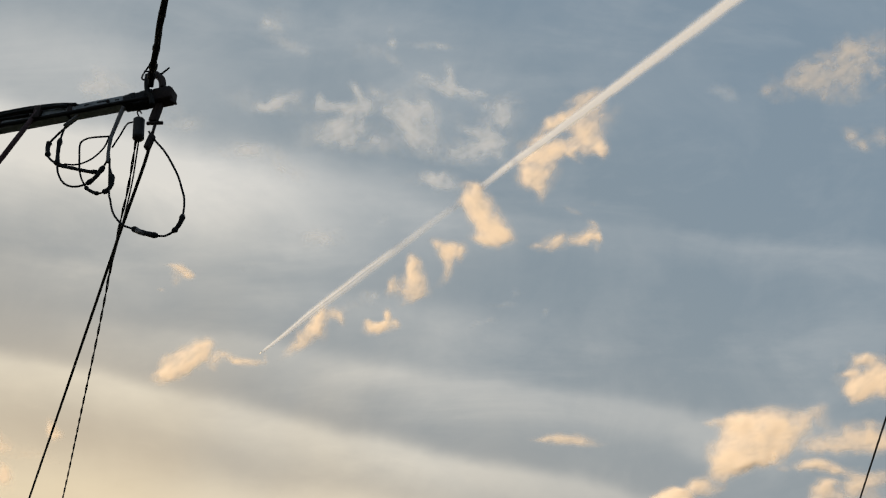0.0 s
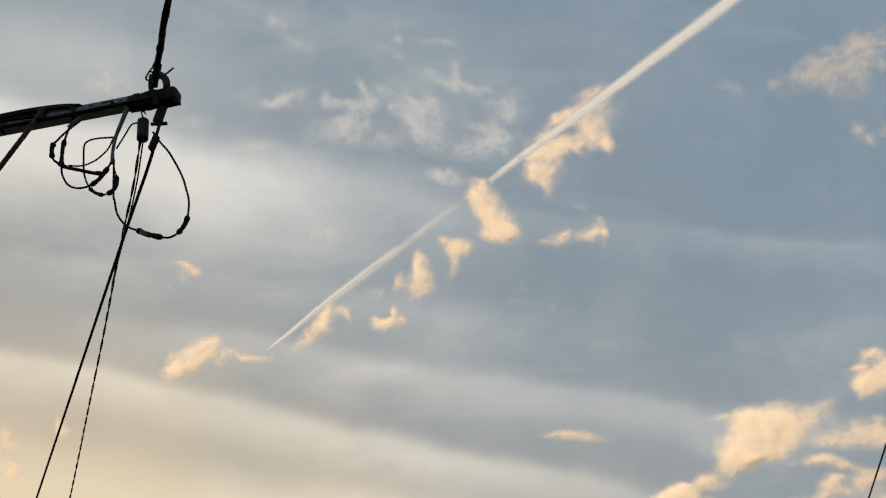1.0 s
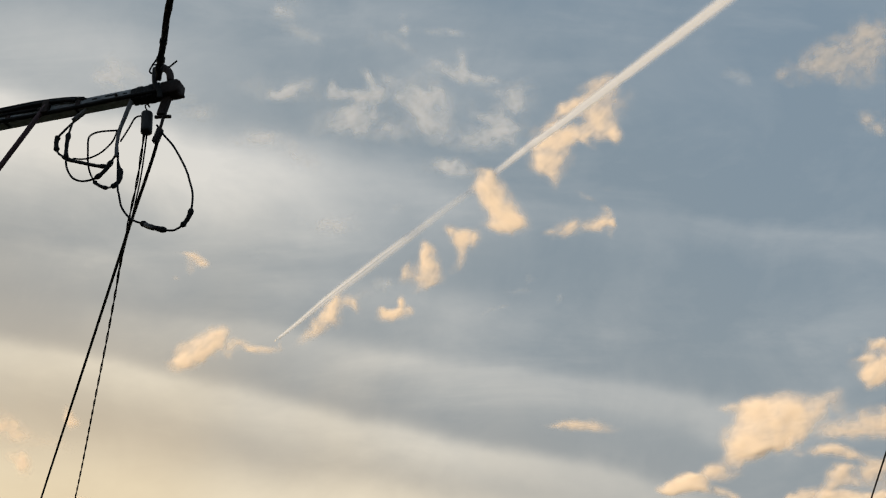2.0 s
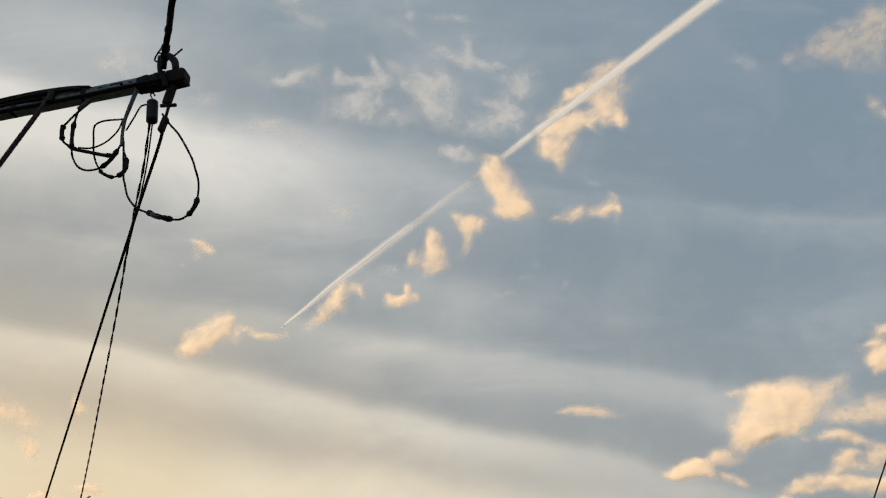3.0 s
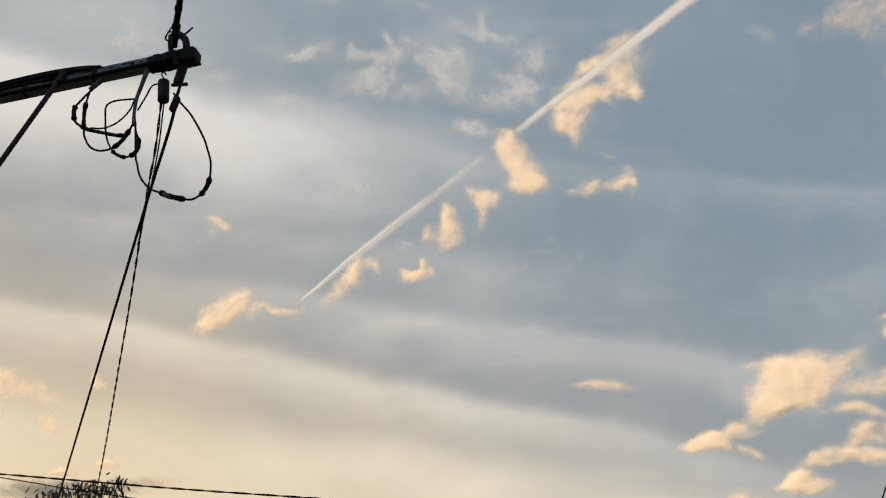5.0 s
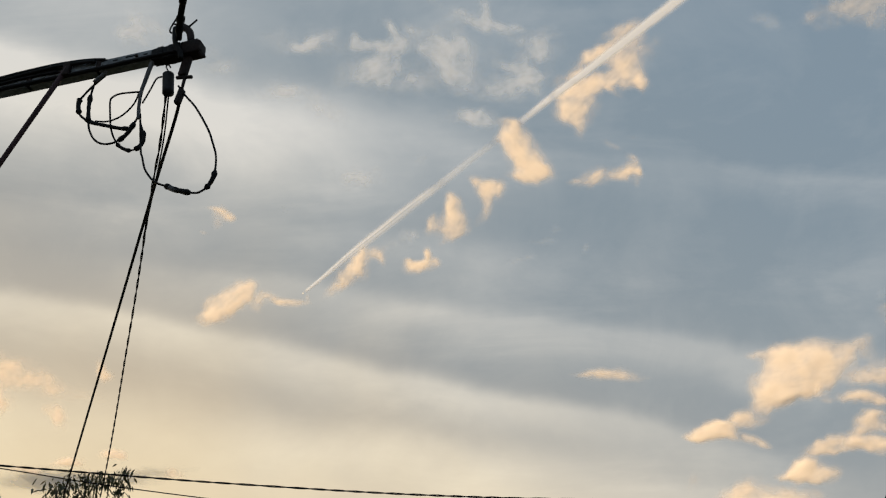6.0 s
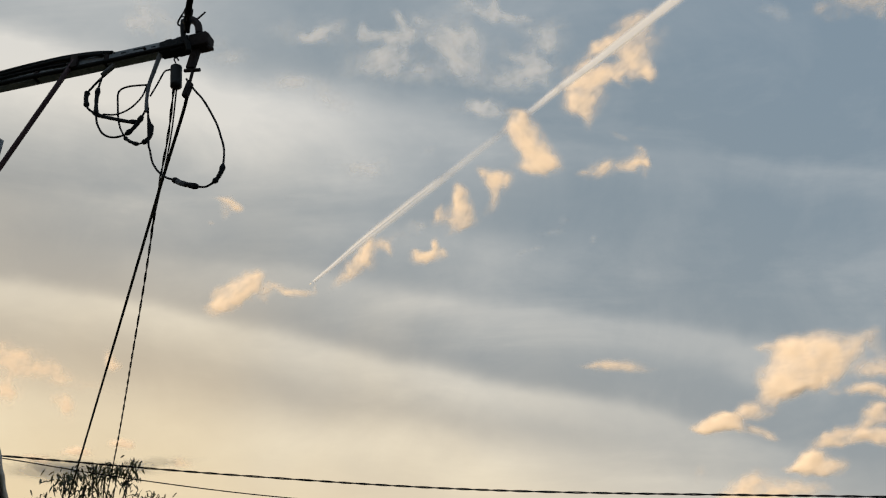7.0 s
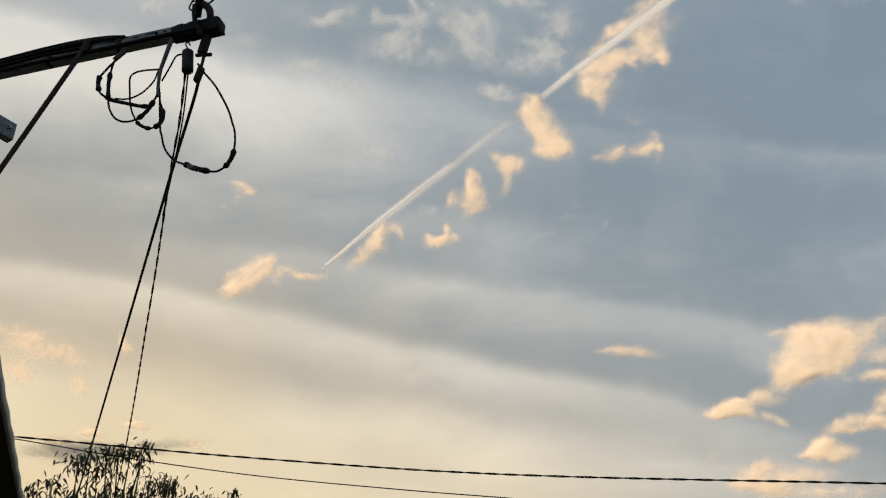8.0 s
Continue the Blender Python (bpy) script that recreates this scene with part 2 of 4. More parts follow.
# ---- ground ----
def make_ground():
    bm = bmesh.new()
    rings = [0.0, 4, 8, 14, 22, 35, 60, 120, 300, 900, 2500, 4800]
    last = None
    for r in rings:
        ring = [bm.verts.new((r * math.cos(a), r * math.sin(a), 0.12 * noise.noise((r * math.cos(a) * 0.1, r * math.sin(a) * 0.1, 0)) * min(r / 10, 3)))
                for a in (2 * math.pi * j / 48 for j in range(48))] if r else [bm.verts.new((0, 0, 0))]
        if last:
            for j in range(48):
                if len(last) == 1:
                    bm.faces.new((last[0], ring[j], ring[(j + 1) % 48]))
                else:
                    bm.faces.new((last[j], ring[j], ring[(j + 1) % 48], last[(j + 1) % 48]))
        last = ring
    tagged(part("ground", bm, GROUND), "dry grassy ground reaching to the horizon", "ground", kind="structure")


make_ground()


def sun_block_hills():
    """Unseen low hills round the horizon, added to block the sun from the street."""
    bm = bmesh.new()
    rows = []
    for i in range(121):
        a = radians(360 * i / 120)
        rise = 150 + 45 * noise.fractal((2.2 * math.cos(a), 2.2 * math.sin(a), 4.0), 0.9, 2.0, 5)
        rows.append([bm.verts.new((r * math.sin(a), r * math.cos(a), z)) for r, z in ((1300, -4), (1480, rise * 0.45), (1700, rise), (1900, rise * 0.8), (2300, -4))])
    for p, q in zip(rows, rows[1:]):
        for j in range(4):
            bm.faces.new((p[j], q[j], q[j + 1], p[j + 1]))
    tagged(part("unseen_sun_block", bm, GROUND), "unseen low hills added along the horizon to block the sun", "hills", kind="structure")


sun_block_hills()

# ---- the utility pole with its side arm ----
TIP = Vector((0.362, 5.248, 6.218))             # outer end of the arm
ARM = Vector((-0.793, 0.609, 0.0)).normalized()  # from the tip to the pole
OUT = Vector((0.609, 0.793, 0.0)).normalized()   # level, square to the arm, away from the street
UP = Vector((0, 0, 1))
POLE_AT = TIP + ARM * 1.97


def arm_at(s, h, w=0.0):
    """A place by its way along the arm from the tip, its height over the arm's axis and its way out."""
    return TIP + ARM * s + UP * h + OUT * w


def arm_frame(s, h, w=0.0):
    m = Matrix((ARM, OUT, UP)).transposed().to_4x4()
    m.translation = arm_at(s, h, w)
    return m


def plain_pole(name, x, y, height, label):
    pole = thing(name, (x, y, 0), label, "utility pole", "poles of the power line")
    bm = bmesh.new()
    tube(bm, [(0, 0, -0.3 + (height + 0.3) * i / 8) for i in range(9)], lambda t: 0.15 - 0.05 * t, 20)
    part("shaft", bm, CONCRETE, pole)
    return pole


def utility_pole():
    pole = plain_pole("utility_pole", POLE_AT.x, POLE_AT.y, 6.42, "weathered concrete utility pole with a steel side arm, brace and bracket")
    here = Matrix.Translation(-POLE_AT * 1.0 + Vector((0, 0, POLE_AT.z)))
    # channel arm: web and two flanges, open side to the street
    arm_bm = bmesh.new()
    length = 1.90
    for size, s, h, w in (((length, 0.008, 0.090), 0.98, 0.005, -0.031), ((length, 0.052, 0.008), 0.98, 0.046, -0.005), ((length, 0.052, 0.008), 0.98, -0.036, -0.005)):
        box(arm_bm, size, here @ arm_frame(s, h, w), 0.002)
    arm = part("crossarm", arm_bm, STEEL, pole, "grey galvanised steel channel arm")
    for s in (0.70, 1.22):
        bm = bmesh.new()
        box(bm, (0.036, 0.058, 0.100), here @ arm_frame(s, 0.010, -0.013), 0.008)
        part("clamp_band", bm, RUST, arm, "dark steel band round the arm")
    # dark strips on the web stand in for the shade inside open slots
    for s, h, size in ((0.36, 0.022, 0.03), (0.47, 0.030, 0.07), (0.58, 0.026, 0.035), (0.52, 0.004, 0.022)):
        bm = bmesh.new()
        box(bm, (size, 0.006, 0.011), here @ arm_frame(s, h, -0.034), 0.002)
        part("slot_shade", bm, SLEEVE, arm, "dark strip standing in for the shade in an open slot")
    for s in (0.42, 0.98):
        bm = bmesh.new()
        drum(bm, 0.010, 0.010, 0.02, here @ arm_frame(s, 0.016, -0.040) @ pose(0, 0, 0, 90), 6)
        part("bolt", bm, RUST, arm)
    # black tape wound round the outer end, in overlapping turns
    for k, s in enumerate((0.135, 0.175, 0.215, 0.255, 0.29)):
        bm = bmesh.new()
        box(bm, (0.052, 0.074 + 0.006 * (k % 2), 0.112 - 0.004 * k), here @ arm_frame(s, 0.005 - 0.003 * (k % 3), -0.005) @ pose(0, 0, 0, 0, 7 - 5 * (k % 2), 0), 0.012)
        part("tape_turn", bm, SLEEVE, arm, "black tape wound round the arm")
    # cast block: five-sided, its upper outer corner cut off
    bm = bmesh.new()
    outline = ((0.105, -0.058), (-0.020, -0.056), (-0.036, -0.040), (-0.034, 0.030), (-0.010, 0.050), (0.105, 0.046))
    face = bm.faces.new([bm.verts.new(here @ arm_at(s, h, -0.050)) for s, h in outline])
    made = bmesh.ops.extrude_face_region(bm, geom=[face])
    bmesh.ops.translate(bm, verts=[q for q in made["geom"] if isinstance(q, bmesh.types.BMVert)], vec=OUT * 0.085)
    bmesh.ops.bevel(bm, geom=list(bm.edges), offset=0.008, segments=2, affect="EDGES", profile=0.6)
    part("end_block", bm, RUST, arm, "dark cast block at the arm's end")
    bm = bmesh.new()
    tube(bm, [here @ arm_at(s, h, -0.02) for s, h in ((0.0, -0.03), (-0.04, -0.072), (-0.066, -0.098))], 0.010, 8)
    part("bolt", bm, RUST, arm)
    bm = bmesh.new()
    a, b = arm_at(0.925, 0.03, -0.055), arm_at(1.84, -1.79, -0.015)
    tube(bm, [here @ (a + (b - a) * i / 6) for i in range(7)], 0.0168, 14)
    brace = part("brace", bm, MAROON, pole, "faded maroon tubular steel brace")
    bm = bmesh.new()
    box(bm, (0.05, 0.03, 0.11), here @ arm_frame(0.925, 0.02, -0.055), 0.006)
    part("lug", bm, RUST, brace)
    # second bracket, square to the arm
    bm = bmesh.new()
    way = Vector((0.825, 0.565, 0))
    side = Vector((-0.565, 0.825, 0))
    m = Matrix((way, side, UP)).transposed().to_4x4()
    m.translation = Vector((-0.80, 6.47, 5.915)) - way * 0.385
    box(bm, (0.80, 0.008, 0.13), here @ m @ pose(0, -0.03, 0), 0.002)
    box(bm, (0.80, 0.062, 0.009), here @ m @ pose(0, 0, -0.062), 0.002)
    bracket = part("side_bracket", bm, STEEL, pole, "short grey steel bracket with a bolt hole")
    # pale disc stands in for the sky showing bright through the bolt hole
    bm = bmesh.new()
    drum(bm, 0.016, 0.016, 0.014, here @ m @ pose(0.355, -0.039, 0.012, 90), 12)
    part("bolt", bm, ZINC, bracket, "bright disc standing in for sky light through the bolt hole")
    for z in (5.86, 6.21):
        bm = bmesh.new()
        drum(bm, 0.165, 0.165, 0.07, Matrix.Translation((0, 0, z)), 24, 0.006)
        part("pole_band", bm, STEEL, pole)
    return pole


utility_pole()


# ---- cables on the arm ----
def cable(name, line, radius, mat, label, category="cable", group="", steps=6, sleeves=()):
    """A cable through points, with thicker sleeves over stretches of it (from, to, radius)."""
    line = curve_through(line, steps)
    base = line[0].copy()
    ob = tagged(part(name, tube(bmesh.new(), line, radius, 8, base), mat), label, category, group)
    ob.location = base
    n = len(line) - 1
    for lo, hi, r in sleeves:
        piece = line[int(lo * n):max(int(hi * n) + 1, int(lo * n) + 3)]
        knots = (0.08 + 0.12 * math.sin(31 * lo) ** 2, 0.90)
        shape = lambda t, r=r, lo=lo, knots=knots: r * (0.52 + 0.18 * min(1, 6 * min(t, 1 - t)) + 0.30 * max(math.exp(-((t - c) / 0.11) ** 2) for c in knots) + 0.12 * noise.noise((t * 9, lo * 40, 0)))
        piece = curve_through(piece, 3)
        part("splice_sleeve", tube(bmesh.new(), piece, shape, 10, base), SLEEVE, ob, "thick black taped splice")
    return ob


def loops():
    at = lambda pts, w=0.0, sway=0.0: [arm_at(s, h, w + sway * math.sin(3 * i)) for i, (s, h) in enumerate(pts)]
    g = "jumper cables under the arm"
    cable("jumper_cable", at([(0.66, -0.05), (0.74, -0.12), (0.79, -0.18), (0.82, -0.23), (0.81, -0.30), (0.78, -0.36), (0.69, -0.43), (0.58, -0.48), (0.46, -0.53), (0.40, -0.54)], 0.004),
          0.0075, CABLE, "black jumper cable loop with two taped splices", group=g, sleeves=((0.30, 0.50, 0.021), (0.62, 0.99, 0.016)))
    cable("jumper_cable", at([(0.68, -0.06), (0.72, -0.11), (0.73, -0.27), (0.70, -0.45), (0.67, -0.53), (0.62, -0.60), (0.55, -0.64), (0.47, -0.64), (0.41, -0.60), (0.37, -0.53), (0.34, -0.45)], -0.008),
          0.0068, CABLE, "black jumper cable hanging in a low loop", group=g, sleeves=((0.18, 0.29, 0.018), (0.73, 0.93, 0.019)))
    cable("jumper_cable", at([(0.384, -0.251), (0.509, -0.234), (0.568, -0.244), (0.587, -0.280), (0.569, -0.382), (0.546, -0.487), (0.515, -0.570), (0.475, -0.637), (0.444, -0.674), (0.378, -0.714), (0.321, -0.708), (0.290, -0.662), (0.304, -0.584), (0.333, -0.510), (0.359, -0.391)], 0.008),
          0.006, CABLE, "black jumper cable in a squarish loop with two splices", group=g, sleeves=((0.52, 0.66, 0.015), (0.70, 0.86, 0.019)))
    cable("jumper_cable", at([(0.38, -0.27), (0.40, -0.35), (0.46, -0.42), (0.53, -0.45), (0.59, -0.45), (0.66, -0.43)], 0.0), 0.0055, CABLE, "thin black jumper cable between two loops", group=g)
    cable("cable_conduit", at([(0.305, -0.02), (0.315, -0.07), (0.335, -0.19), (0.350, -0.29), (0.345, -0.42), (0.335, -0.50)], -0.02), lambda t: 0.0165 - 0.008 * t, GREY_PIPE, "grey plastic cable conduit bent down from the arm", group=g)
    cable("cable_conduit", at([(0.62, -0.02), (0.66, -0.06), (0.72, -0.115)], -0.02), 0.013, GREY_PIPE, "short grey plastic cable conduit under the arm", group=g, steps=4)
    cable("jumper_cable", at([(0.23, -0.17), (0.27, -0.18), (0.30, -0.26), (0.34, -0.36)], 0.0), 0.0055, CABLE, "thin black lead from the insulator to the conduit", group=g)
    long_loop = cable("jumper_cable", at([(0.34, -0.45), (0.29, -0.73), (0.27, -0.79), (0.23, -0.90), (0.15, -1.00), (0.06, -1.05), (-0.03, -1.10), (-0.12, -1.13), (-0.17, -1.13), (-0.21, -1.09), (-0.24, -1.02), (-0.23, -0.89), (-0.20, -0.79), (-0.15, -0.67), (-0.05, -0.49), (0.04, -0.37), (0.10, -0.28)], 0.0, 0.003),
          0.0066, CABLE, "long black jumper cable hanging in a wide loop", group=g, sleeves=((0.31, 0.42, 0.021), (0.535, 0.64, 0.019)))
    # pale grey band on the splice is a highlight put in as colour
    part("splice_highlight", tube(bmesh.new(), [arm_at(q, h) - long_loop.location for q, h in ((0.045, -1.062), (0.015, -1.080), (-0.015, -1.094))], 0.0165, 10), GREY_PIPE, long_loop, "pale grey band standing in for a highlight on the splice")
    # cables laid along the arm
    for k, (drop, w, r, first) in enumerate(((0.0, 0.008, 0.015, 0.60), (0.002, -0.018, 0.014, 0.64), (0.006, -0.042, 0.013, 0.66), (0.034, -0.050, 0.012, 0.72), (0.062, -0.048, 0.010, 1.00))):
        pts = [(q, h - drop) for q, h in ((0.62, 0.060), (0.80, 0.078), (1.00, 0.096), (1.20, 0.098), (1.42, 0.086), (1.88, 0.065)) if q > first]
        cable("arm_cable_and_shade", [arm_at(q, h + 0.005 * math.sin(7 * q + k), w + 0.006 * math.sin(5 * q + 2 * k)) for q, h in [(first, 0.030 if drop > 0.03 else 0.045)] + pts], r, CABLE,
              "thick black cable strapped along the steel arm", group="cables along the arm")
    # added black tube along the bottom edge stands in for the arm's shaded underside
    cable("arm_cable_and_shade", [arm_at(q, -0.024 + 0.003 * math.sin(6 * q), -0.046) for q in (0.10, 0.4, 0.7, 1.0, 1.3, 1.6, 1.88)], 0.013, CABLE, "black tube standing in for the steel arm's shaded underside", group="cables along the arm")
    cable("arm_cable_and_shade", at([(0.150, 0.16), (0.140, 0.07), (0.120, 0.00), (0.085, -0.06), (0.072, -0.12)], -0.068), 0.017, CABLE, "thick black cable bent down over the arm's end", group="cables along the arm")


loops()


def insulator():
    base = arm_at(0.20, -0.08)
    ob = thing("insulator", base, "dark ceramic strain insulator hanging under the arm", "insulator")
    low = arm_at(0.165, -0.335) - base
    axis = low.normalized()
    turn = axis.to_track_quat("-Z", "Y").to_matrix().to_4x4()
    bm = bmesh.new()
    tube(bm, [axis * (0.08 + 0.175 * t) for t in (0, 0.03, 0.1, 0.2, 0.4, 0.6, 0.8, 0.93, 1.0)], lambda t: 0.036 * min(1, 0.45 + 5 * min(t, 1 - t)), 18)
    part("body", bm, CERAMIC, ob)
    bm = bmesh.new()
    tube(bm, curve_through([axis * 0.02 + Vector((0.014, 0, 0)), axis * 0.0, axis * 0.02 - Vector((0.014, 0, 0)), axis * 0.06, axis * 0.09]), 0.005, 6)
    part("hook", bm, RUST, ob)
    return ob


def wire_clamp():
    base = arm_at(0.09, -0.07)
    ob = thing("wire_clamp", base, "dark steel strap and clamp that hold the line wires", "clamp")
    bm = bmesh.new()
    box(bm, (0.055, 0.035, 0.15), Matrix.Translation(-base) @ arm_frame(0.075, -0.125) @ pose(0, 0, 0, 0, -8, 0), 0.006)
    part("strap", bm, RUST, ob)
    bm = bmesh.new()
    drum(bm, 0.012, 0.012, 0.11, Matrix.Translation(-base) @ arm_frame(0.07, -0.215) @ pose(0, 0, 0, 0, 80, 0), 8)
    part("bolt", bm, RUST, ob)
    bm = bmesh.new()
    tube(bm, [arm_at(0.065, -0.215) - base, arm_at(0.075, -0.33) - base], 0.010, 8)
    part("link", bm, RUST, ob)
    bm = bmesh.new()
    box(bm, (0.036, 0.04, 0.110), Matrix.Translation(-base) @ arm_frame(0.08, -0.37) @ pose(0, 0, 0, 0, -12, 0), 0.010)
    part("clamp_body", bm, RUST, ob)
    return ob


insulator()
wire_clamp()


def tip_hook():
    base = arm_at(0.12, 0.10)
    ob = thing("cable_hook", base, "bent steel hook with binding wire on the arm's end", "hook")
    bm = bmesh.new()
    tube(bm, curve_through([arm_at(s, h, -0.02) - base for s, h in ((0.05, 0.06), (0.065, 0.13), (0.09, 0.175), (0.135, 0.215), (0.15, 0.225))]), 0.024, 10)
    part("hook", bm, RUST, ob)
    for pts in (((0.18, 0.29), (0.215, 0.20), (0.195, 0.165), (0.15, 0.18)), ((0.10, 0.17), (0.06, 0.20), (0.025, 0.235)), ((0.205, 0.245), (0.165, 0.235), (0.13, 0.25)), ((0.115, 0.215), (0.08, 0.19), (0.035, 0.225))):
        bm = bmesh.new()
        tube(bm, curve_through([arm_at(s, h, -0.03) - base for s, h in pts]), 0.006, 6)
        part("binding_wire", bm, CABLE, ob)


tip_hook()


# ---- the line's other poles, out of sight, and the wires ----
for x, y, h, label in ((0.55, 38.0, 6.6, "far concrete utility pole along the street"), (-2.05, -24.0, 6.9, "concrete utility pole further back along the street"),
                       (-13.0, 21.5, 7.6, "concrete utility pole across the gardens"), (17.6, 6.1, 6.4, "concrete utility pole beside the road"),
                       (19.2, 22.6, 7.0, "concrete utility pole at the corner"), (-3.2, -9.1, 7.0, "concrete utility pole behind the house")):
    plain_pole("utility_pole", x, y, h, label)


def sagged(a, b, sag, n=40):
    a, b = Vector(a), Vector(b)
    return [a.lerp(b, i / n) - UP * 4 * sag * (i / n) * (1 - i / n) for i in range(n + 1)]


def dense(line, step):
    out = []
    for a, b in zip(line, line[1:]):
        n = max(1, int((b - a).length / step))
        out += [a.lerp(b, i / n) for i in range(n)]
    return out + [line[-1]]


def twisted_wire(name, line, strand, turn, label, group=""):
    """Two strands wound round each other along a line."""
    base = line[0].copy()
    ob = thing(name, base, label, "wire", group)
    line = dense(line, turn / 8)
    for phase in (0.0, math.pi):
        pts, gone, last = [], 0.0, line[0]
        for i, q in enumerate(line):
            gone += (q - last).length
            last = q
            way = (line[min(i + 1, len(line) - 1)] - line[max(i - 1, 0)]).normalized()
            side = way.cross(UP).normalized()
            a = 2 * math.pi * gone / turn + phase + 0.9 * math.sin(gone * 1.3) + 0.5 * math.sin(gone * 3.1)
            pts.append(q + strand * 1.05 * (math.cos(a) * side + math.sin(a) * way.cross(side)))
        part("strand", tube(bmesh.new(), pts, strand, 5, base), CABLE, ob)
    return ob


def wires():
    g = "line wires to the next pole"
    cable("line_wire", curve_through([arm_at(0.082, -0.385), (0.302, 5.42, 5.775), (0.280, 6.405, 5.75), (0.247, 8.698, 5.75), (0.172, 13.89, 5.75), (0.05, 24.0, 5.83), (0.48, 38.0, 6.2)], 8), 0.0105, CABLE,
          "black line wire strung from the arm to a far pole", "wire", g, steps=1)
    twisted_wire("line_wire", curve_through([arm_at(0.18, -0.33), (0.252, 5.75, 5.80), (0.280, 6.405, 5.765), (0.400, 8.636, 5.75), (0.617, 13.70, 5.75), (0.85, 24.0, 5.83), (0.62, 38.0, 6.3)], 8), 0.0048, 0.46,
                 "twisted black line wire strung from the insulator to a far pole", g)
    cable("lead_wire", curve_through([arm_at(0.16, -0.34), (0.268, 5.72, 5.81), (0.285, 6.2, 5.775), (0.30, 6.9, 5.76)], 6), 0.005, CABLE, "thin black lead wire from the insulator to the line", "wire", g, steps=1)
    # bundle over the street
    top = Vector((0.229, 5.27, 6.28))
    line = sagged(top, (-1.95, -24.0, 6.6), 0.25, 60)
    for k, (a, r) in enumerate(((0.0, 0.0125), (2.1, 0.011), (4.2, 0.010))):
        pts = [q + 0.011 * Vector((math.cos(a + 0.9 * i), 0, math.sin(a + 0.9 * i))) for i, q in enumerate(dense(line, 0.16))]
        strung = cable("bundle_cable", pts, r, CABLE, "black cable of the bundle strung over the street", "cable", "cable bundle over the street", steps=2)
        if k == 0:
            way = (line[1] - line[0]).normalized()
            for d in (0.10, 0.19, 0.36, 0.47, 0.66, 0.92, 1.25):
                q = line[0] + way * d
                part("cable_tie", tube(bmesh.new(), [q + way * t for t in (-0.016, -0.006, 0.006, 0.016)], 0.0245 + 0.004 * math.sin(9 * d), 9, strung.location), SLEEVE, strung, "black tie round the bundle")
    # wires across the view
    g = "service wires across the street"
    twisted_wire("service_wire", curve_through([(-12.9, 21.3, 7.45), (-4.27, 17.33, 7.24), (-0.863, 16.173, 7.012), (2.545, 15.011, 6.766), (5.864, 13.259, 6.412), (9.95, 10.438, 5.963), (14.0, 7.7, 5.55), (17.5, 6.1, 5.3)], 12), 0.0085, 0.62,
                 "twisted black service wire strung across the street", g)
    cable("service_wire", curve_through([(-12.9, 21.4, 7.5), (-3.9, 17.08, 7.38), (-0.841, 16.183, 6.983), (0.687, 15.736, 6.766), (2.585, 15.083, 6.527), (4.476, 14.162, 6.289), (5.824, 13.381, 6.107), (8.52, 11.82, 5.76), (17.5, 6.2, 5.0)], 10), 0.0085, CABLE,
          "black service wire strung across the street", "wire", g, steps=1)
    a, b = Vector((8.535, 7.547, 6.5)), Vector((9.896, 9.474, 6.5))
    cable("side_wire", [a + (b - a) * k for k in (-8.6, -5, -2, 0, 1, 3, 7.8)], 0.011, CABLE, "single black wire strung beside the road", "wire", steps=4)


wires()


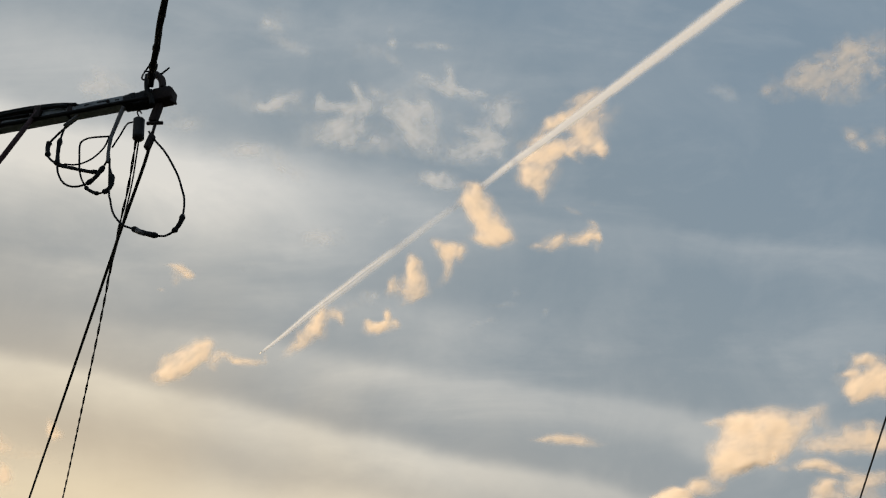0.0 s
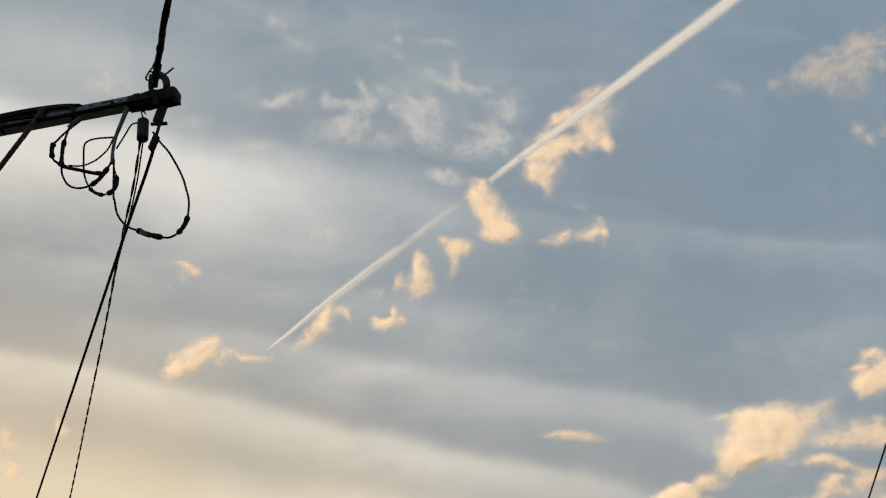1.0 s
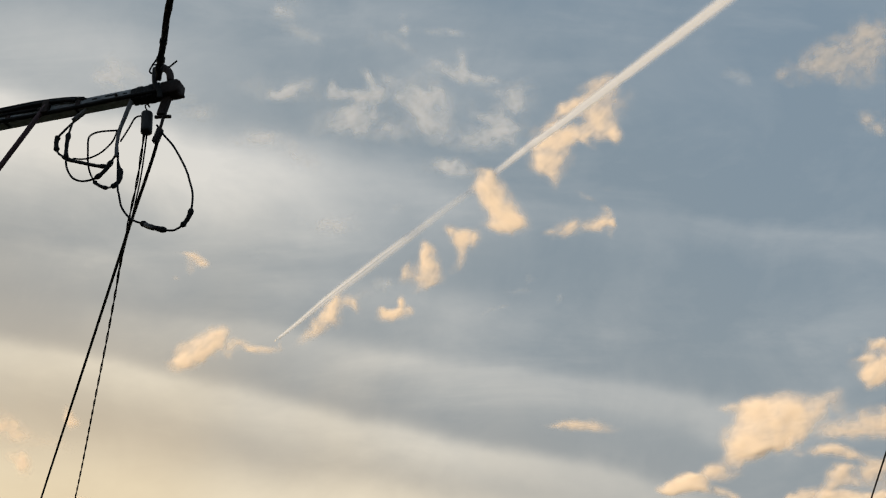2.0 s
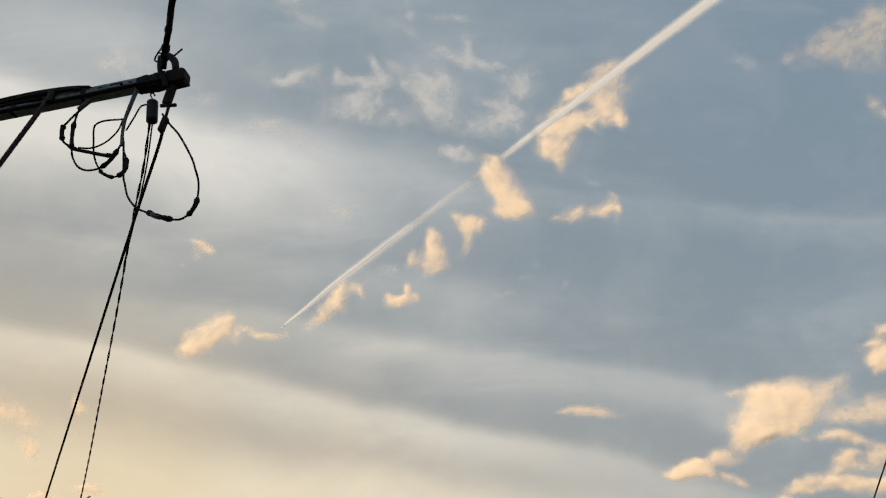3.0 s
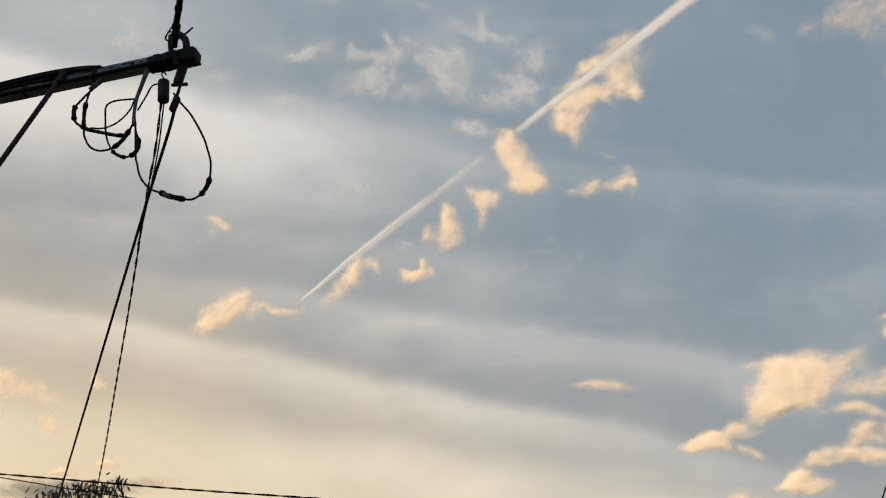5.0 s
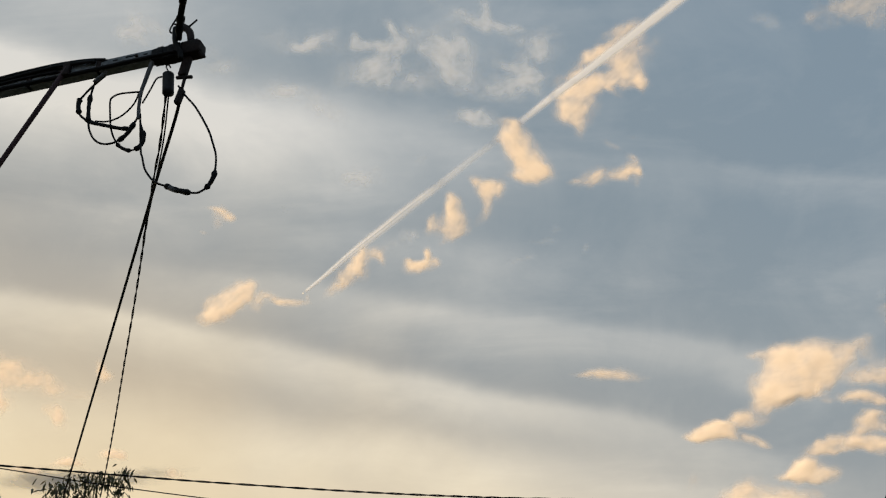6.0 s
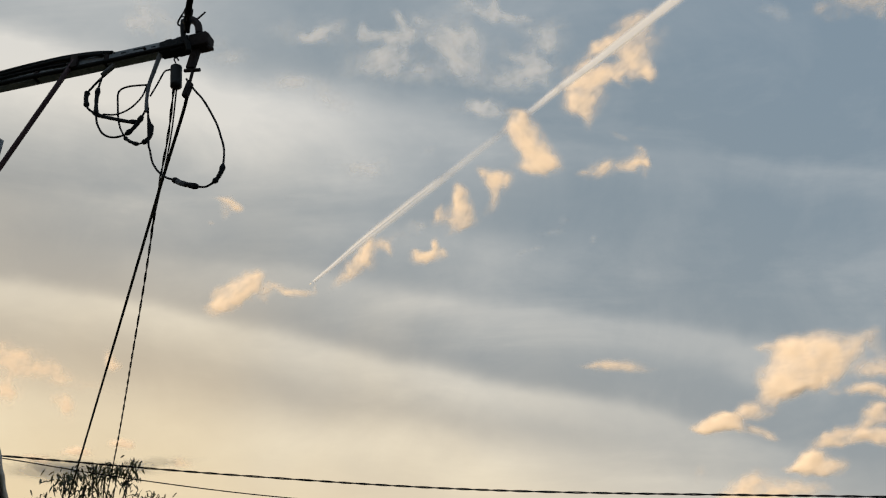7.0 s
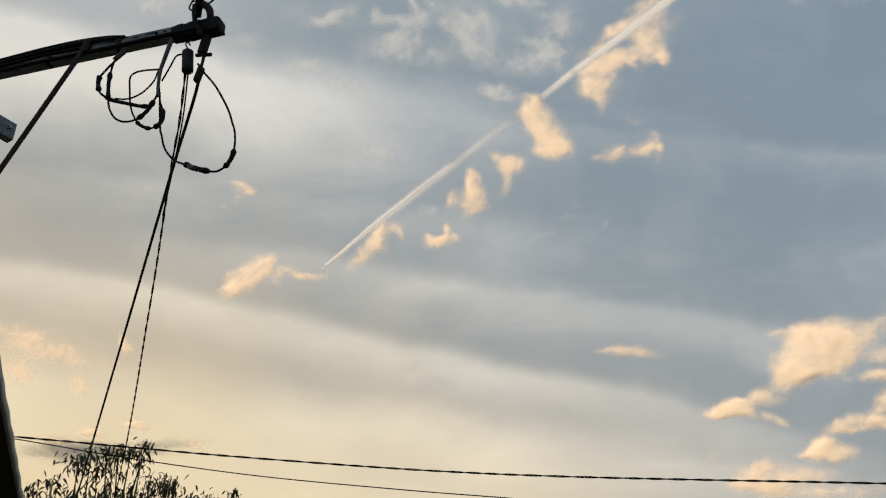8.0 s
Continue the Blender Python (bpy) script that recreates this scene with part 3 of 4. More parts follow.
# ---- near roof edge ----
def near_house():
    """A low lean-to roof whose eave runs beside the viewer."""
    a, b = Vector((-0.236, 3.017, 2.9)), Vector((-0.139, 4.430, 2.9))
    way = (b - a).normalized()
    side = Vector((-way.y, way.x, 0))
    y0, y1 = -2.5, 5.2
    base = a - way * (a.y / way.y)
    house = thing("lean_to_house", (base.x, base.y, 0), "low tiled house with a dark eave and pale drip edge", "house")
    rot = Matrix((side, way, UP)).transposed().to_4x4()
    mid, span = (y0 + y1) / 2, y1 - y0
    put = lambda x, y, z, rx=0, ry=0, rz=0: rot @ pose(x, y, z, rx, ry, rz)
    part("wall", box(bmesh.new(), (0.2, span - 0.5, 2.86), put(0.70, mid, 1.43), 0.01), PLASTER, house, "aged plaster wall")
    part("fascia", box(bmesh.new(), (0.02, span, 0.04), put(0.055, mid, 2.895), 0.003), PAINTED_WOOD, house, "dark stained fascia board")
    part("soffit", box(bmesh.new(), (0.64, span, 0.018), put(0.330, mid, 2.872), 0.003), PAINTED_WOOD, house)
    bm = bmesh.new()
    ends = []
    for i in range(121):
        y = y0 + span * i / 120
        lip = 0.0012 * math.sin(y * 26.7) + 0.003 * noise.noise((y * 5, 0, 0))
        ends.append([bm.verts.new(rot @ Vector((x, y, z))) for x, z in ((lip + 0.001, 2.902), (0.05, 2.925), (0.05, 2.913), (0.012 + lip, 2.878))])
    for p, q in zip(ends, ends[1:]):
        for j in range(4):
            bm.faces.new((p[j], p[(j + 1) % 4], q[(j + 1) % 4], q[j]))
    bm.faces.new(ends[0]), bm.faces.new(list(reversed(ends[-1])))
    part("drip_edge", bm, ZINC, house, "pale zinc drip edge")
    part("roof", box(bmesh.new(), (3.0, span, 0.05), put(1.55, mid, 3.33, 0, -16, 0), 0.004), PAINTED_WOOD, house, "dark roof deck")
    tile_bm = bmesh.new()
    for i in range(8):
        t = math.pi * i / 7
        x, z = 0.11 * math.cos(t), 0.06 * math.sin(t)
        for y in (0.0, 0.36):
            tile_bm.verts.new((y, x, z)), tile_bm.verts.new((y, x * 0.86, z - 0.014))
    v = list(tile_bm.verts)
    tile_bm.verts.ensure_lookup_table()
    for i in range(7):
        p, q = 4 * i, 4 * i + 4
        tile_bm.faces.new((v[p], v[q], v[q + 2], v[p + 2])), tile_bm.faces.new((v[p + 1], v[p + 3], v[q + 3], v[q + 1]))
        tile_bm.faces.new((v[p], v[p + 1], v[q + 1], v[q])), tile_bm.faces.new((v[p + 2], v[q + 2], v[q + 3], v[p + 3]))
    me = mesh_of("roof_tile", tile_bm, TILE)
    slope = put(0.10, 0, 2.965, 0, -16, 0)
    for j in range(8):
        for i in range(int(span / 0.235)):
            ob = new("roof_tile", me)
            ob.parent = house
            ob.matrix_basis = slope @ pose(j * 0.33, y0 + 0.12 + i * 0.235, 0.005 * (i % 3), 0, 1.5 + random.uniform(-0.6, 0.6), random.uniform(-1, 1))


near_house()


# ---- the tree ----
def leaf_cluster(seed, count, droop):
    """A twig end with slender drooping leaves."""
    rng = random.Random(seed)
    verts, faces = [], []
    for i in range(count):
        a, root = rng.uniform(0, 6.283), Vector((rng.gauss(0, 0.075), rng.gauss(0, 0.075), rng.uniform(-0.12, 0.08)))
        out = Vector((math.cos(a), math.sin(a), rng.uniform(-1.0, 0.5) - droop)).normalized()
        length, wide = rng.uniform(0.07, 0.12), rng.uniform(0.012, 0.018)
        flat = out.cross(Vector((rng.gauss(0, 1), rng.gauss(0, 1), rng.gauss(0, 1)))).normalized()
        n = len(verts)
        for t, w in ((0.0, 0.15), (0.3, 0.9), (0.6, 1.0), (0.85, 0.5)):
            mid = root + out * length * t - UP * length * 0.60 * t * t
            verts += [mid - flat * wide * w, mid + flat * wide * w]
        verts.append(root + out * length - UP * length * 0.60)
        faces += [(n, n + 1, n + 3, n + 2), (n + 2, n + 3, n + 5, n + 4), (n + 4, n + 5, n + 7, n + 6), (n + 6, n + 7, n + 8)]
    return verts, faces


def tree():
    rng = random.Random(5)
    base = Vector((0.9, 18.3, 0))
    ob = thing("tree", base, "tall leafy tree with slender drooping leaves, dark against the sky", "tree")
    kinds = [leaf_cluster(s, 8, 0.6) for s in range(9)]
    trunk_line = curve_through([(0, 0, -0.2), (0.05, 0.02, 1.2), (-0.04, 0.06, 2.6), (0.03, 0.0, 4.0), (0.0, 0.05, 5.2), (0.02, 0.0, 6.4)], 5)
    part("trunk", tube(bmesh.new(), trunk_line, lambda t: 0.17 * (1 - t) + 0.035, 12), BARK, ob)
    all_verts, all_faces = [], []
    # crown: tips of the limbs, as x, z and spread
    tips = [(-1.40, 6.90, 0.10), (-1.14, 6.96, 0.13), (-1.03, 6.80, 0.16), (-0.69, 6.94, 0.13), (-0.49, 6.86, 0.13), (-0.80, 7.56, 0.08), (-0.76, 7.38, 0.09), (-0.59, 7.64, 0.06), (-0.37, 7.74, 0.11), (-0.18, 7.74, 0.09),
            (0.05, 7.74, 0.09), (0.27, 7.82, 0.07), (0.27, 7.66, 0.08), (-0.22, 7.48, 0.13), (-0.46, 7.44, 0.10), (-0.24, 7.15, 0.15), (0.20, 7.16, 0.11), (0.47, 7.26, 0.13), (0.75, 7.32, 0.13), (0.88, 7.26, 0.11),
            (0.79, 7.06, 0.18), (0.33, 6.95, 0.15), (1.21, 7.15, 0.06), (1.52, 7.20, 0.06), (1.80, 7.12, 0.09), (1.90, 7.22, 0.05), (0.05, 6.90, 0.15)]
    # lower crown
    tips += [(0.0, 6.40, 0.30), (-1.4, 6.3, 0.28), (1.5, 6.3, 0.28), (-0.8, 6.1, 0.34), (0.8, 6.1, 0.34), (0.0, 5.5, 0.6), (-1.6, 5.7, 0.4), (1.9, 5.8, 0.4)]
    for i, (x, z, spread) in enumerate(tips):
        y = rng.uniform(-0.7, 0.7) * (0.4 if z > 6.9 else 1.2)
        start = Vector(trunk_line[min(len(trunk_line) - 1, max(10, int(len(trunk_line) * (z - 2.6) / 5.5)))])
        end = Vector((x, y, z))
        mid = start.lerp(end, 0.5) + Vector((x * 0.3 + 0.08 * math.sin(5 * i), y * 0.2, -0.18))
        limb = part("limb", tube(bmesh.new(), curve_through([start, mid, end], 6), lambda t: 0.026 * (1 - t) + 0.005, 7), BARK, ob)
        for j in range(int(3 + 42 * spread)):
            c = end + Vector((rng.gauss(0, spread * 0.8), rng.gauss(0, spread * 1.2), min(0.05, rng.gauss(-0.05, spread * 0.6))))
            s = rng.uniform(0.75, 1.2)
            verts, faces = rng.choice(kinds)
            turn = Matrix.Translation(c) @ pose(0, 0, 0, rng.uniform(-25, 25), rng.uniform(-25, 25), rng.uniform(0, 360)) @ Matrix.Diagonal((s, s, s, 1))
            all_faces += [tuple(q + len(all_verts) for q in f) for f in faces]
            all_verts += [tuple(turn @ v) for v in verts]
            if j % 3 == 0:
                part("twig", tube(bmesh.new(), curve_through([end.lerp(mid, 0.25), end.lerp(c, 0.5) + Vector((0, 0, 0.04)), c], 3), 0.006, 5), BARK, limb)
    me = bpy.data.meshes.new("leaves")
    me.from_pydata(all_verts, [], all_faces)
    me.materials.append(LEAF)
    crown = new("crown", me)
    crown.parent = ob
    tagged(crown, "slender drooping dark green leaves in loose tufts", kind="stuff")


tree()


# ---- clouds ----
def ease(value, low, high):
    t = min(1.0, max(0.0, (value - low) / (high - low)))
    return t * t * (3 - 2 * t)


def vapour_mesh(name, mat, bounds, step, field):
    """A closed body of vapour over a grid: field gives its opacity and its height over the middle plane at a place (x, y)."""
    x0, y0, x1, y1 = bounds
    nx, ny = int((x1 - x0) / step[0]) + 2, int((y1 - y0) / step[1]) + 2
    cells = [[field(x0 + i * step[0], y0 + j * step[1]) for i in range(nx)] for j in range(ny)]
    keep = np.array([[c[1] > 0.0 for c in row] for row in cells])
    quad = keep[:-1, :-1] | keep[1:, :-1] | keep[:-1, 1:] | keep[1:, 1:]
    verts, values, index, faces = [], [], {}, []

    def vert(i, j, sign):
        key = (i, j, sign)
        if key not in index:
            opacity, rise = cells[j][i]
            index[key] = len(verts)
            verts.append((x0 + i * step[0], y0 + j * step[1], rise if sign > 0 else -0.6 * rise - 0.5))
            values.append(opacity if sign > 0 else 0.25 * opacity)
        return index[key]

    for j, i in zip(*np.nonzero(quad)):
        i, j = int(i), int(j)
        ring = ((i, j), (i + 1, j), (i + 1, j + 1), (i, j + 1))
        faces.append(tuple(vert(a, b, 1) for a, b in ring))
        faces.append(tuple(vert(a, b, -1) for a, b in reversed(ring)))
        for (a, b), (di, dj) in zip(zip(ring, ring[1:] + ring[:1]), ((0, -1), (1, 0), (0, 1), (-1, 0))):
            p, q = i + di, j + dj
            if not (0 <= p < nx - 1 and 0 <= q < ny - 1 and quad[q, p]):
                faces.append((vert(*b, 1), vert(*a, 1), vert(*a, -1), vert(*b, -1)))
    me = bpy.data.meshes.new(name)
    me.from_pydata(verts, [], faces)
    me.attributes.new("vapour_amount", "FLOAT", "POINT").data.foreach_set("value", values)
    me.materials.append(mat)
    for p in me.polygons:
        p.use_smooth = True
    return me


CLOUD_COUNT = 0


def cloud(label, lobes, mat, far=1.7, ragged=0.6, crisp=0.0, thick=9.0, group="", lean=35.0, tilt=0.0):
    """A cloud from lobes (x, y, rx, ry, turn, density) in metres at 1847 m; far scales it and its distance alike.
    A lobe of negative density is a hole. crisp sharpens its outline; lean is the way of its fibres; tilt lays it flat, so that its underside shows."""
    global CLOUD_COUNT
    CLOUD_COUNT += 1
    seed = 17.3 * CLOUD_COUNT
    far *= 0.62
    thin = mat is WISP
    grow = 1.75 if thin else 1.4
    cx, cy = sum(q[0] for q in lobes) / len(lobes), sum(q[1] for q in lobes) / len(lobes)
    shapes = [(x - cx, y - cy, rx * grow, ry * grow, math.cos(radians(a)), math.sin(radians(a)), d) for x, y, rx, ry, a, d in lobes]
    ca, sa = math.cos(radians(lean)), math.sin(radians(lean))
    low, high = (0.02, 1.05) if thin else (0.03 + 0.21 * crisp, 1.10 - 0.32 * crisp)

    def field(x, y):
        warp, curl = noise.noise_vector((x * 0.020 + seed, y * 0.020, 0.0)), noise.noise_vector((x * 0.065 + seed, y * 0.065, 4.0))
        xw, yw = x + 7 * warp.x + 3.2 * curl.x, y + 7 * warp.y + 3.2 * curl.y
        gap, hole = 1.0, 1.0
        for sx, sy, rx, ry, c, s, d in shapes:
            px, py = xw - sx, yw - sy
            r = ((px * c + py * s) / rx) ** 2 + ((py * c - px * s) / ry) ** 2
            if r < 4.5:
                w = d * max(0.0, math.exp(-1.3 * r) - 0.003)
                if d > 0:
                    gap *= 1.0 - min(w, 0.999)
                else:
                    hole *= 1.0 + w
        body = ((1.0 - gap) * hole) ** 1.25
        if body < 0.06:
            return 0.0, 0.0
        along, across = xw * ca + yw * sa, yw * ca - xw * sa
        fibre = noise.fractal((along * 0.020 + seed, across * 0.055, seed), 1.0, 2.1, 3)
        shred = noise.fractal((xw * 0.040 + seed, yw * 0.040, 2.0), 1.0, 2.0, 3)
        torn = body * (1.0 + 0.75 * ragged * fibre) + 0.50 * ragged * shred * min(1.0, 2.4 * body) * (1.15 - 0.5 * body)
        billow = 0.25 * noise.noise((x * 0.030, y * 0.030, seed))
        return ease(torn, low, high), 0.36 * thick * body * (1.0 + billow)

    big = 2.0
    bounds = (min(q[0] - big * max(q[2], q[3]) for q in shapes), min(q[1] - big * max(q[2], q[3]) for q in shapes),
              max(q[0] + big * max(q[2], q[3]) for q in shapes), max(q[1] + big * max(q[2], q[3]) for q in shapes))
    wide = bounds[2] - bounds[0]
    step = 2.2 if wide < 200 else 2.8 if wide < 340 else 3.4
    ob = new("cloud", vapour_mesh("cloud", mat, bounds, (step, step), field))
    ob.matrix_world = SKY @ Matrix.Translation((cx * far, cy * far, -1847 * far)) @ pose(0, 0, 0, tilt) @ Matrix.Diagonal((far, far * (1.9 if tilt else 1.0), far, 1))
    return tagged(ob, label, "cloud", group)


def clouds():
    gold = "golden clouds along the vapour trail"
    # beside the trail, from its head upwards
    cloud("small golden puff of cloud", [(-399, -131, 36, 19, 32, 1.0), (-426, -150, 25, 11, 18, 0.9), (-378, -118, 22, 17, 20, 0.95), (-368, -106, 11, 11, 70, 0.6), (-437, -128, 10, 12, 0, 0.4)], CLOUD, 2.25, 0.55, 0.15, group=gold)
    cloud("thin curling tail of golden cloud", [(-344, -122, 16, 9, 50, 0.53), (-327, -119, 14, 6, -10, 0.49), (-304, -131, 18, 6, -8, 0.53), (-279, -133, 17, 6, 0, 0.59), (-260, -124, 4, 10, -10, 0.47), (-352, -138, 8, 12, 0, 0.30)], CLOUD, 2.25, 0.8, group=gold, thick=5)
    cloud("ragged golden wisp of cloud under the vapour trail", [(-166, -58, 12, 25, -6, 0.81), (-180, -74, 20, 16, 55, 0.51), (-196, -86, 28, 13, 52, 0.47), (-216, -106, 28, 8, 42, 0.36), (-144, -43, 19, 7, -22, 0.55), (-128, -54, 6, 12, 28, 0.47), (-120, -33, 18, 8, 20, 0.27)], CLOUD, 2.25, 0.6, group=gold, lean=60)
    cloud("small hook of golden cloud", [(-61, -70, 21, 8, 5, 0.9), (-47, -50, 6, 15, -10, 0.9), (-33, -65, 8, 8, 40, 0.55), (-80, -64, 10, 5, -30, 0.5)], CLOUD, 1.7, 0.6, 0.1, group=gold, thick=5)
    cloud("golden cloud tuft with a bright core", [(-1, 14, 14, 25, 5, 1.0), (-8, -4, 25, 12, 5, 0.85), (-8, 38, 7, 16, 15, 0.75), (-43, 8, 9, 16, -30, 0.5), (-30, -1, 15, 8, 0, 0.5), (-6, -20, 15, 6, 30, 0.5)], CLOUD, 1.7, 0.5, 0.1, group=gold, lean=75)
    cloud("pale golden curl of cloud", [(60, 74, 23, 9, -14, 0.68), (63, 64, 15, 12, 0, 0.68), (35, 80, 12, 6, -30, 0.55), (80, 66, 8, 16, 0, 0.47), (60, 40, 9, 20, 8, 0.47), (52, 16, 17, 8, 40, 0.27)], CLOUD, 1.7, 0.5, group=gold, lean=75, thick=5)
    cloud("bright golden slanting cloud tuft", [(107, 150, 26, 17, -60, 0.98), (122, 125, 27, 20, -50, 1.0), (146, 101, 25, 16, -25, 1.0), (92, 160, 12, 13, 0, 0.75), (126, 90, 25, 9, 0, 0.75), (95, 186, 22, 7, -10, 0.45), (108, 176, 8, 14, 0, 0.5)], CLOUD, 1.7, 0.42, 0.12, group=gold, lean=-50)
    cloud("ragged cream cloud behind the vapour trail", [(222, 241, 34, 30, 50, 0.68), (217, 216, 23, 27, 0, 0.68), (205, 201, 20, 18, 0, 0.60), (221, 172, 10, 27, 10, 0.34), (266, 277, 44, 24, 30, 0.62), (306, 292, 26, 32, -20, 0.50), (316, 261, 24, 11, -35, 0.60), (331, 249, 6, 13, 10, 0.60), (286, 251, 36, 9, -5, 0.56),
          (281, 238, 15, 5, -30, 0.44), (256, 306, 32, 9, 40, 0.60), (294, 345, 30, 9, 20, 0.56), (236, 296, 11, 8, 0, 0.48), (338, 326, 34, 28, 20, 0.21), (266, 279, 18, 7, 0, -0.5)], CLOUD, 2.2, 0.55, group=gold, lean=40)
    cloud("small cream cloud bar with bright ends", [(246, 87, 20, 11, 20, 0.68), (236, 76, 23, 7, 0, 0.51), (284, 90, 28, 9, 0, 0.42), (310, 96, 11, 14, 20, 0.72), (327, 93, 8, 6, -40, 0.64), (315, 114, 7, 14, 40, 0.42), (324, 74, 6, 9, 0, 0.34), (275, 143, 21, 6, -25, 0.27), (316, 156, 14, 8, 0, 0.17)], CLOUD, 1.7, 0.55, group=gold, thick=6)
    for x, y, r, d in ((-74, -17, 8, 0.5), (-94, -20, 9, 0.36), (-112, -30, 8, 0.3), (178, -5, 8, 0.3), (232, -42, 6, 0.35)):
        cloud("tiny faint cloud fleck by the vapour trail", [(x, y, r * 0.8, r * 1.2, -20, d), (x + r, y + 0.8 * r, r, 0.6 * r, -20, d * 0.7)], WISP, 1.72, 0.6, group=gold, thick=3)
    # low cumulus
    bank = "golden cumulus low in the sky"
    cloud("large golden cumulus bank with a bright lit side", [(586, -237, 32, 21, 5, 1.0), (560, -289, 33, 23, 22, 1.0), (604, -268, 46, 30, 15, 1.0), (584, -301, 36, 11, 14, 0.85), (646, -238, 46, 24, 0, 0.78), (704, -230, 42, 28, 5, 0.42), (538, -231, 22, 7, 0, 0.5), (656, -276, 34, 20, 30, 0.45), (546, -327, 26, 15, 25, 0.46), (722, -206, 25, 9, 22, 0.34)],
          CLOUD, 1.6, 0.36, 0.36, 24, bank, 15)
    cloud("pale cumulus shelf low in the sky", [(746, -265, 52, 16, -3, 0.48), (790, -250, 42, 18, 0, 0.54), (716, -275, 38, 13, 0, 0.41), (840, -262, 60, 24, 0, 0.59)], CLOUD, 1.44, 0.35, 0.2, 14, bank, 5)
    cloud("small golden cumulus puff", [(457, -366, 32, 14, 2, 1.0), (428, -373, 22, 8, 6, 0.85), (466, -355, 18, 10, 0, 0.8), (484, -374, 20, 9, -15, 0.7)], CLOUD, 1.6, 0.25, 0.5, 14, bank, 5)
    cloud("small grey-gold cumulus puff of cloud", [(506, -343, 23, 16, 10, 0.66), (492, -350, 12, 12, 0, 0.49), (538, -352, 30, 11, 12, 0.37)], CLOUD, 1.62, 0.25, 0.4, 13, bank, 5)
    cloud("thin grey-gold cumulus puff of cloud", [(520, -380, 25, 10, -10, 0.58), (547, -389, 15, 7, -30, 0.47)], CLOUD, 1.61, 0.3, 0.3, 9, bank, 0)
    cloud("cream cumulus bank with billowing tops", [(706, -304, 25, 11, -5, 0.75), (744, -315, 34, 12, -6, 0.60), (730, -341, 26, 13, 10, 0.69), (716, -365, 23, 14, 30, 0.63), (756, -362, 30, 14, 0, 0.40), (742, -326, 40, 5, -6, -0.5), (762, -374, 40, 5, 0, -0.4), (704, -387, 18, 11, 0, 0.88), (756, -391, 48, 13, 5, 0.70), (788, -338, 18, 15, 0, 0.57), (810, -385, 50, 20, 0, 0.70), (820, -330, 40, 18, 0, 0.62)],
          CLOUD, 1.40, 0.34, 0.40, 16, bank, 5)
    cloud("grey-gold cumulus shreds under the bank", [(658, -387, 26, 10, 20, 0.62), (645, -402, 24, 8, 4, 0.55), (684, -380, 20, 12, 10, 0.55), (680, -402, 40, 8, 0, 0.4)], CLOUD, 1.42, 0.4, 0.2, 9, bank, 5)
    cloud("faint cloud shred between the cumulus banks", [(636, -290, 8, 8, 0, 0.5), (660, -311, 22, 5, 5, 0.36), (650, -302, 12, 5, 0, 0.3)], CLOUD, 1.46, 0.5, 0.0, 4, bank, 5)
    cloud("golden cumulus puff above the service wires", [(618, -430, 26, 16, 20, 1.0), (594, -447, 28, 7, 5, 0.75), (632, -448, 34, 11, 0, 0.8), (655, -440, 26, 14, 10, 0.5)], CLOUD, 1.50, 0.3, 0.4, 16, bank, 10)
    cloud("cream cloud low behind the service wires", [(504, -476, 34, 17, 25, 0.85), (553, -487, 52, 13, 5, 0.7), (524, -507, 38, 14, 0, 0.85), (480, -500, 30, 8, 0, 0.6), (613, -482, 42, 9, 8, 0.42), (575, -470, 20, 10, 0, 0.5), (640, -515, 90, 16, 3, 0.6)], CLOUD, 1.65, 0.4, 0.2, 14, bank, 10)
    cloud("faint warm tuft low in the sky", [(418, -457, 11, 18, -20, 0.3)], CLOUD, 1.7, 0.4, thick=4)
    cloud("small lens of pale cloud", [(278, -263, 32, 9, 2, 0.61), (250, -262, 20, 6, 0, 0.43), (228, -264, 28, 4, 5, 0.32), (318, -269, 32, 4, -4, 0.24)], CLOUD, 1.7, 0.35, lean=0, thick=6)
    cloud("ragged cream cloud tuft", [(802, -118, 26, 8, 5, 0.7), (806, -160, 36, 22, 5, 0.9), (786, -172, 18, 16, 0, 0.7), (845, -150, 40, 30, 0, 0.8), (772, -143, 14, 5, 10, 0.55)], CLOUD, 1.44, 0.45, 0.2, 12)
    cloud("faint pale shred beside the ragged tuft", [(752, -126, 12, 10, 30, 0.25), (776, -108, 10, 8, 0, 0.25)], WISP, 1.72, 0.6, thick=3)
    # upper right
    pink = "pale clouds high in the sky"
    cloud("large ragged pale pink-grey cloud", [(708, 391, 22, 18, 30, 0.41), (660, 371, 40, 20, 20, 0.36), (738, 376, 50, 24, 0, 0.39), (768, 411, 52, 30, 20, 0.36), (630, 368, 16, 11, 40, 0.36), (666, 347, 26, 8, 0, 0.29), (800, 440, 60, 30, 20, 0.42), (826, 396, 60, 30, 0, 0.38), (690, 410, 30, 14, 25, 0.31), (760, 352, 40, 12, 0, 0.31)], PALE, 1.75, 0.55, 0.1, 6, pink, 25)
    cloud("faint pale cloud tuft", [(782, 284, 20, 12, -40, 0.42), (824, 280, 34, 22, 0, 0.42), (796, 264, 16, 9, 0, 0.3)], PALE, 1.75, 0.6, 0.1, 5, pink, -30)
    cloud("faint pale cloud tuft", [(540, 363, 18, 6, -5, 0.34), (556, 354, 18, 9, -40, 0.34)], WISP, 1.75, 0.5, group=pink, thick=3)
    # upper middle field
    mid = "wispy white cloud field"

    def wisps(label, lobes, far=1.8, ragged=0.6, lean=15):
        cloud(label, lobes, WISP, far, ragged, 0.0, 3.0, mid, lean)

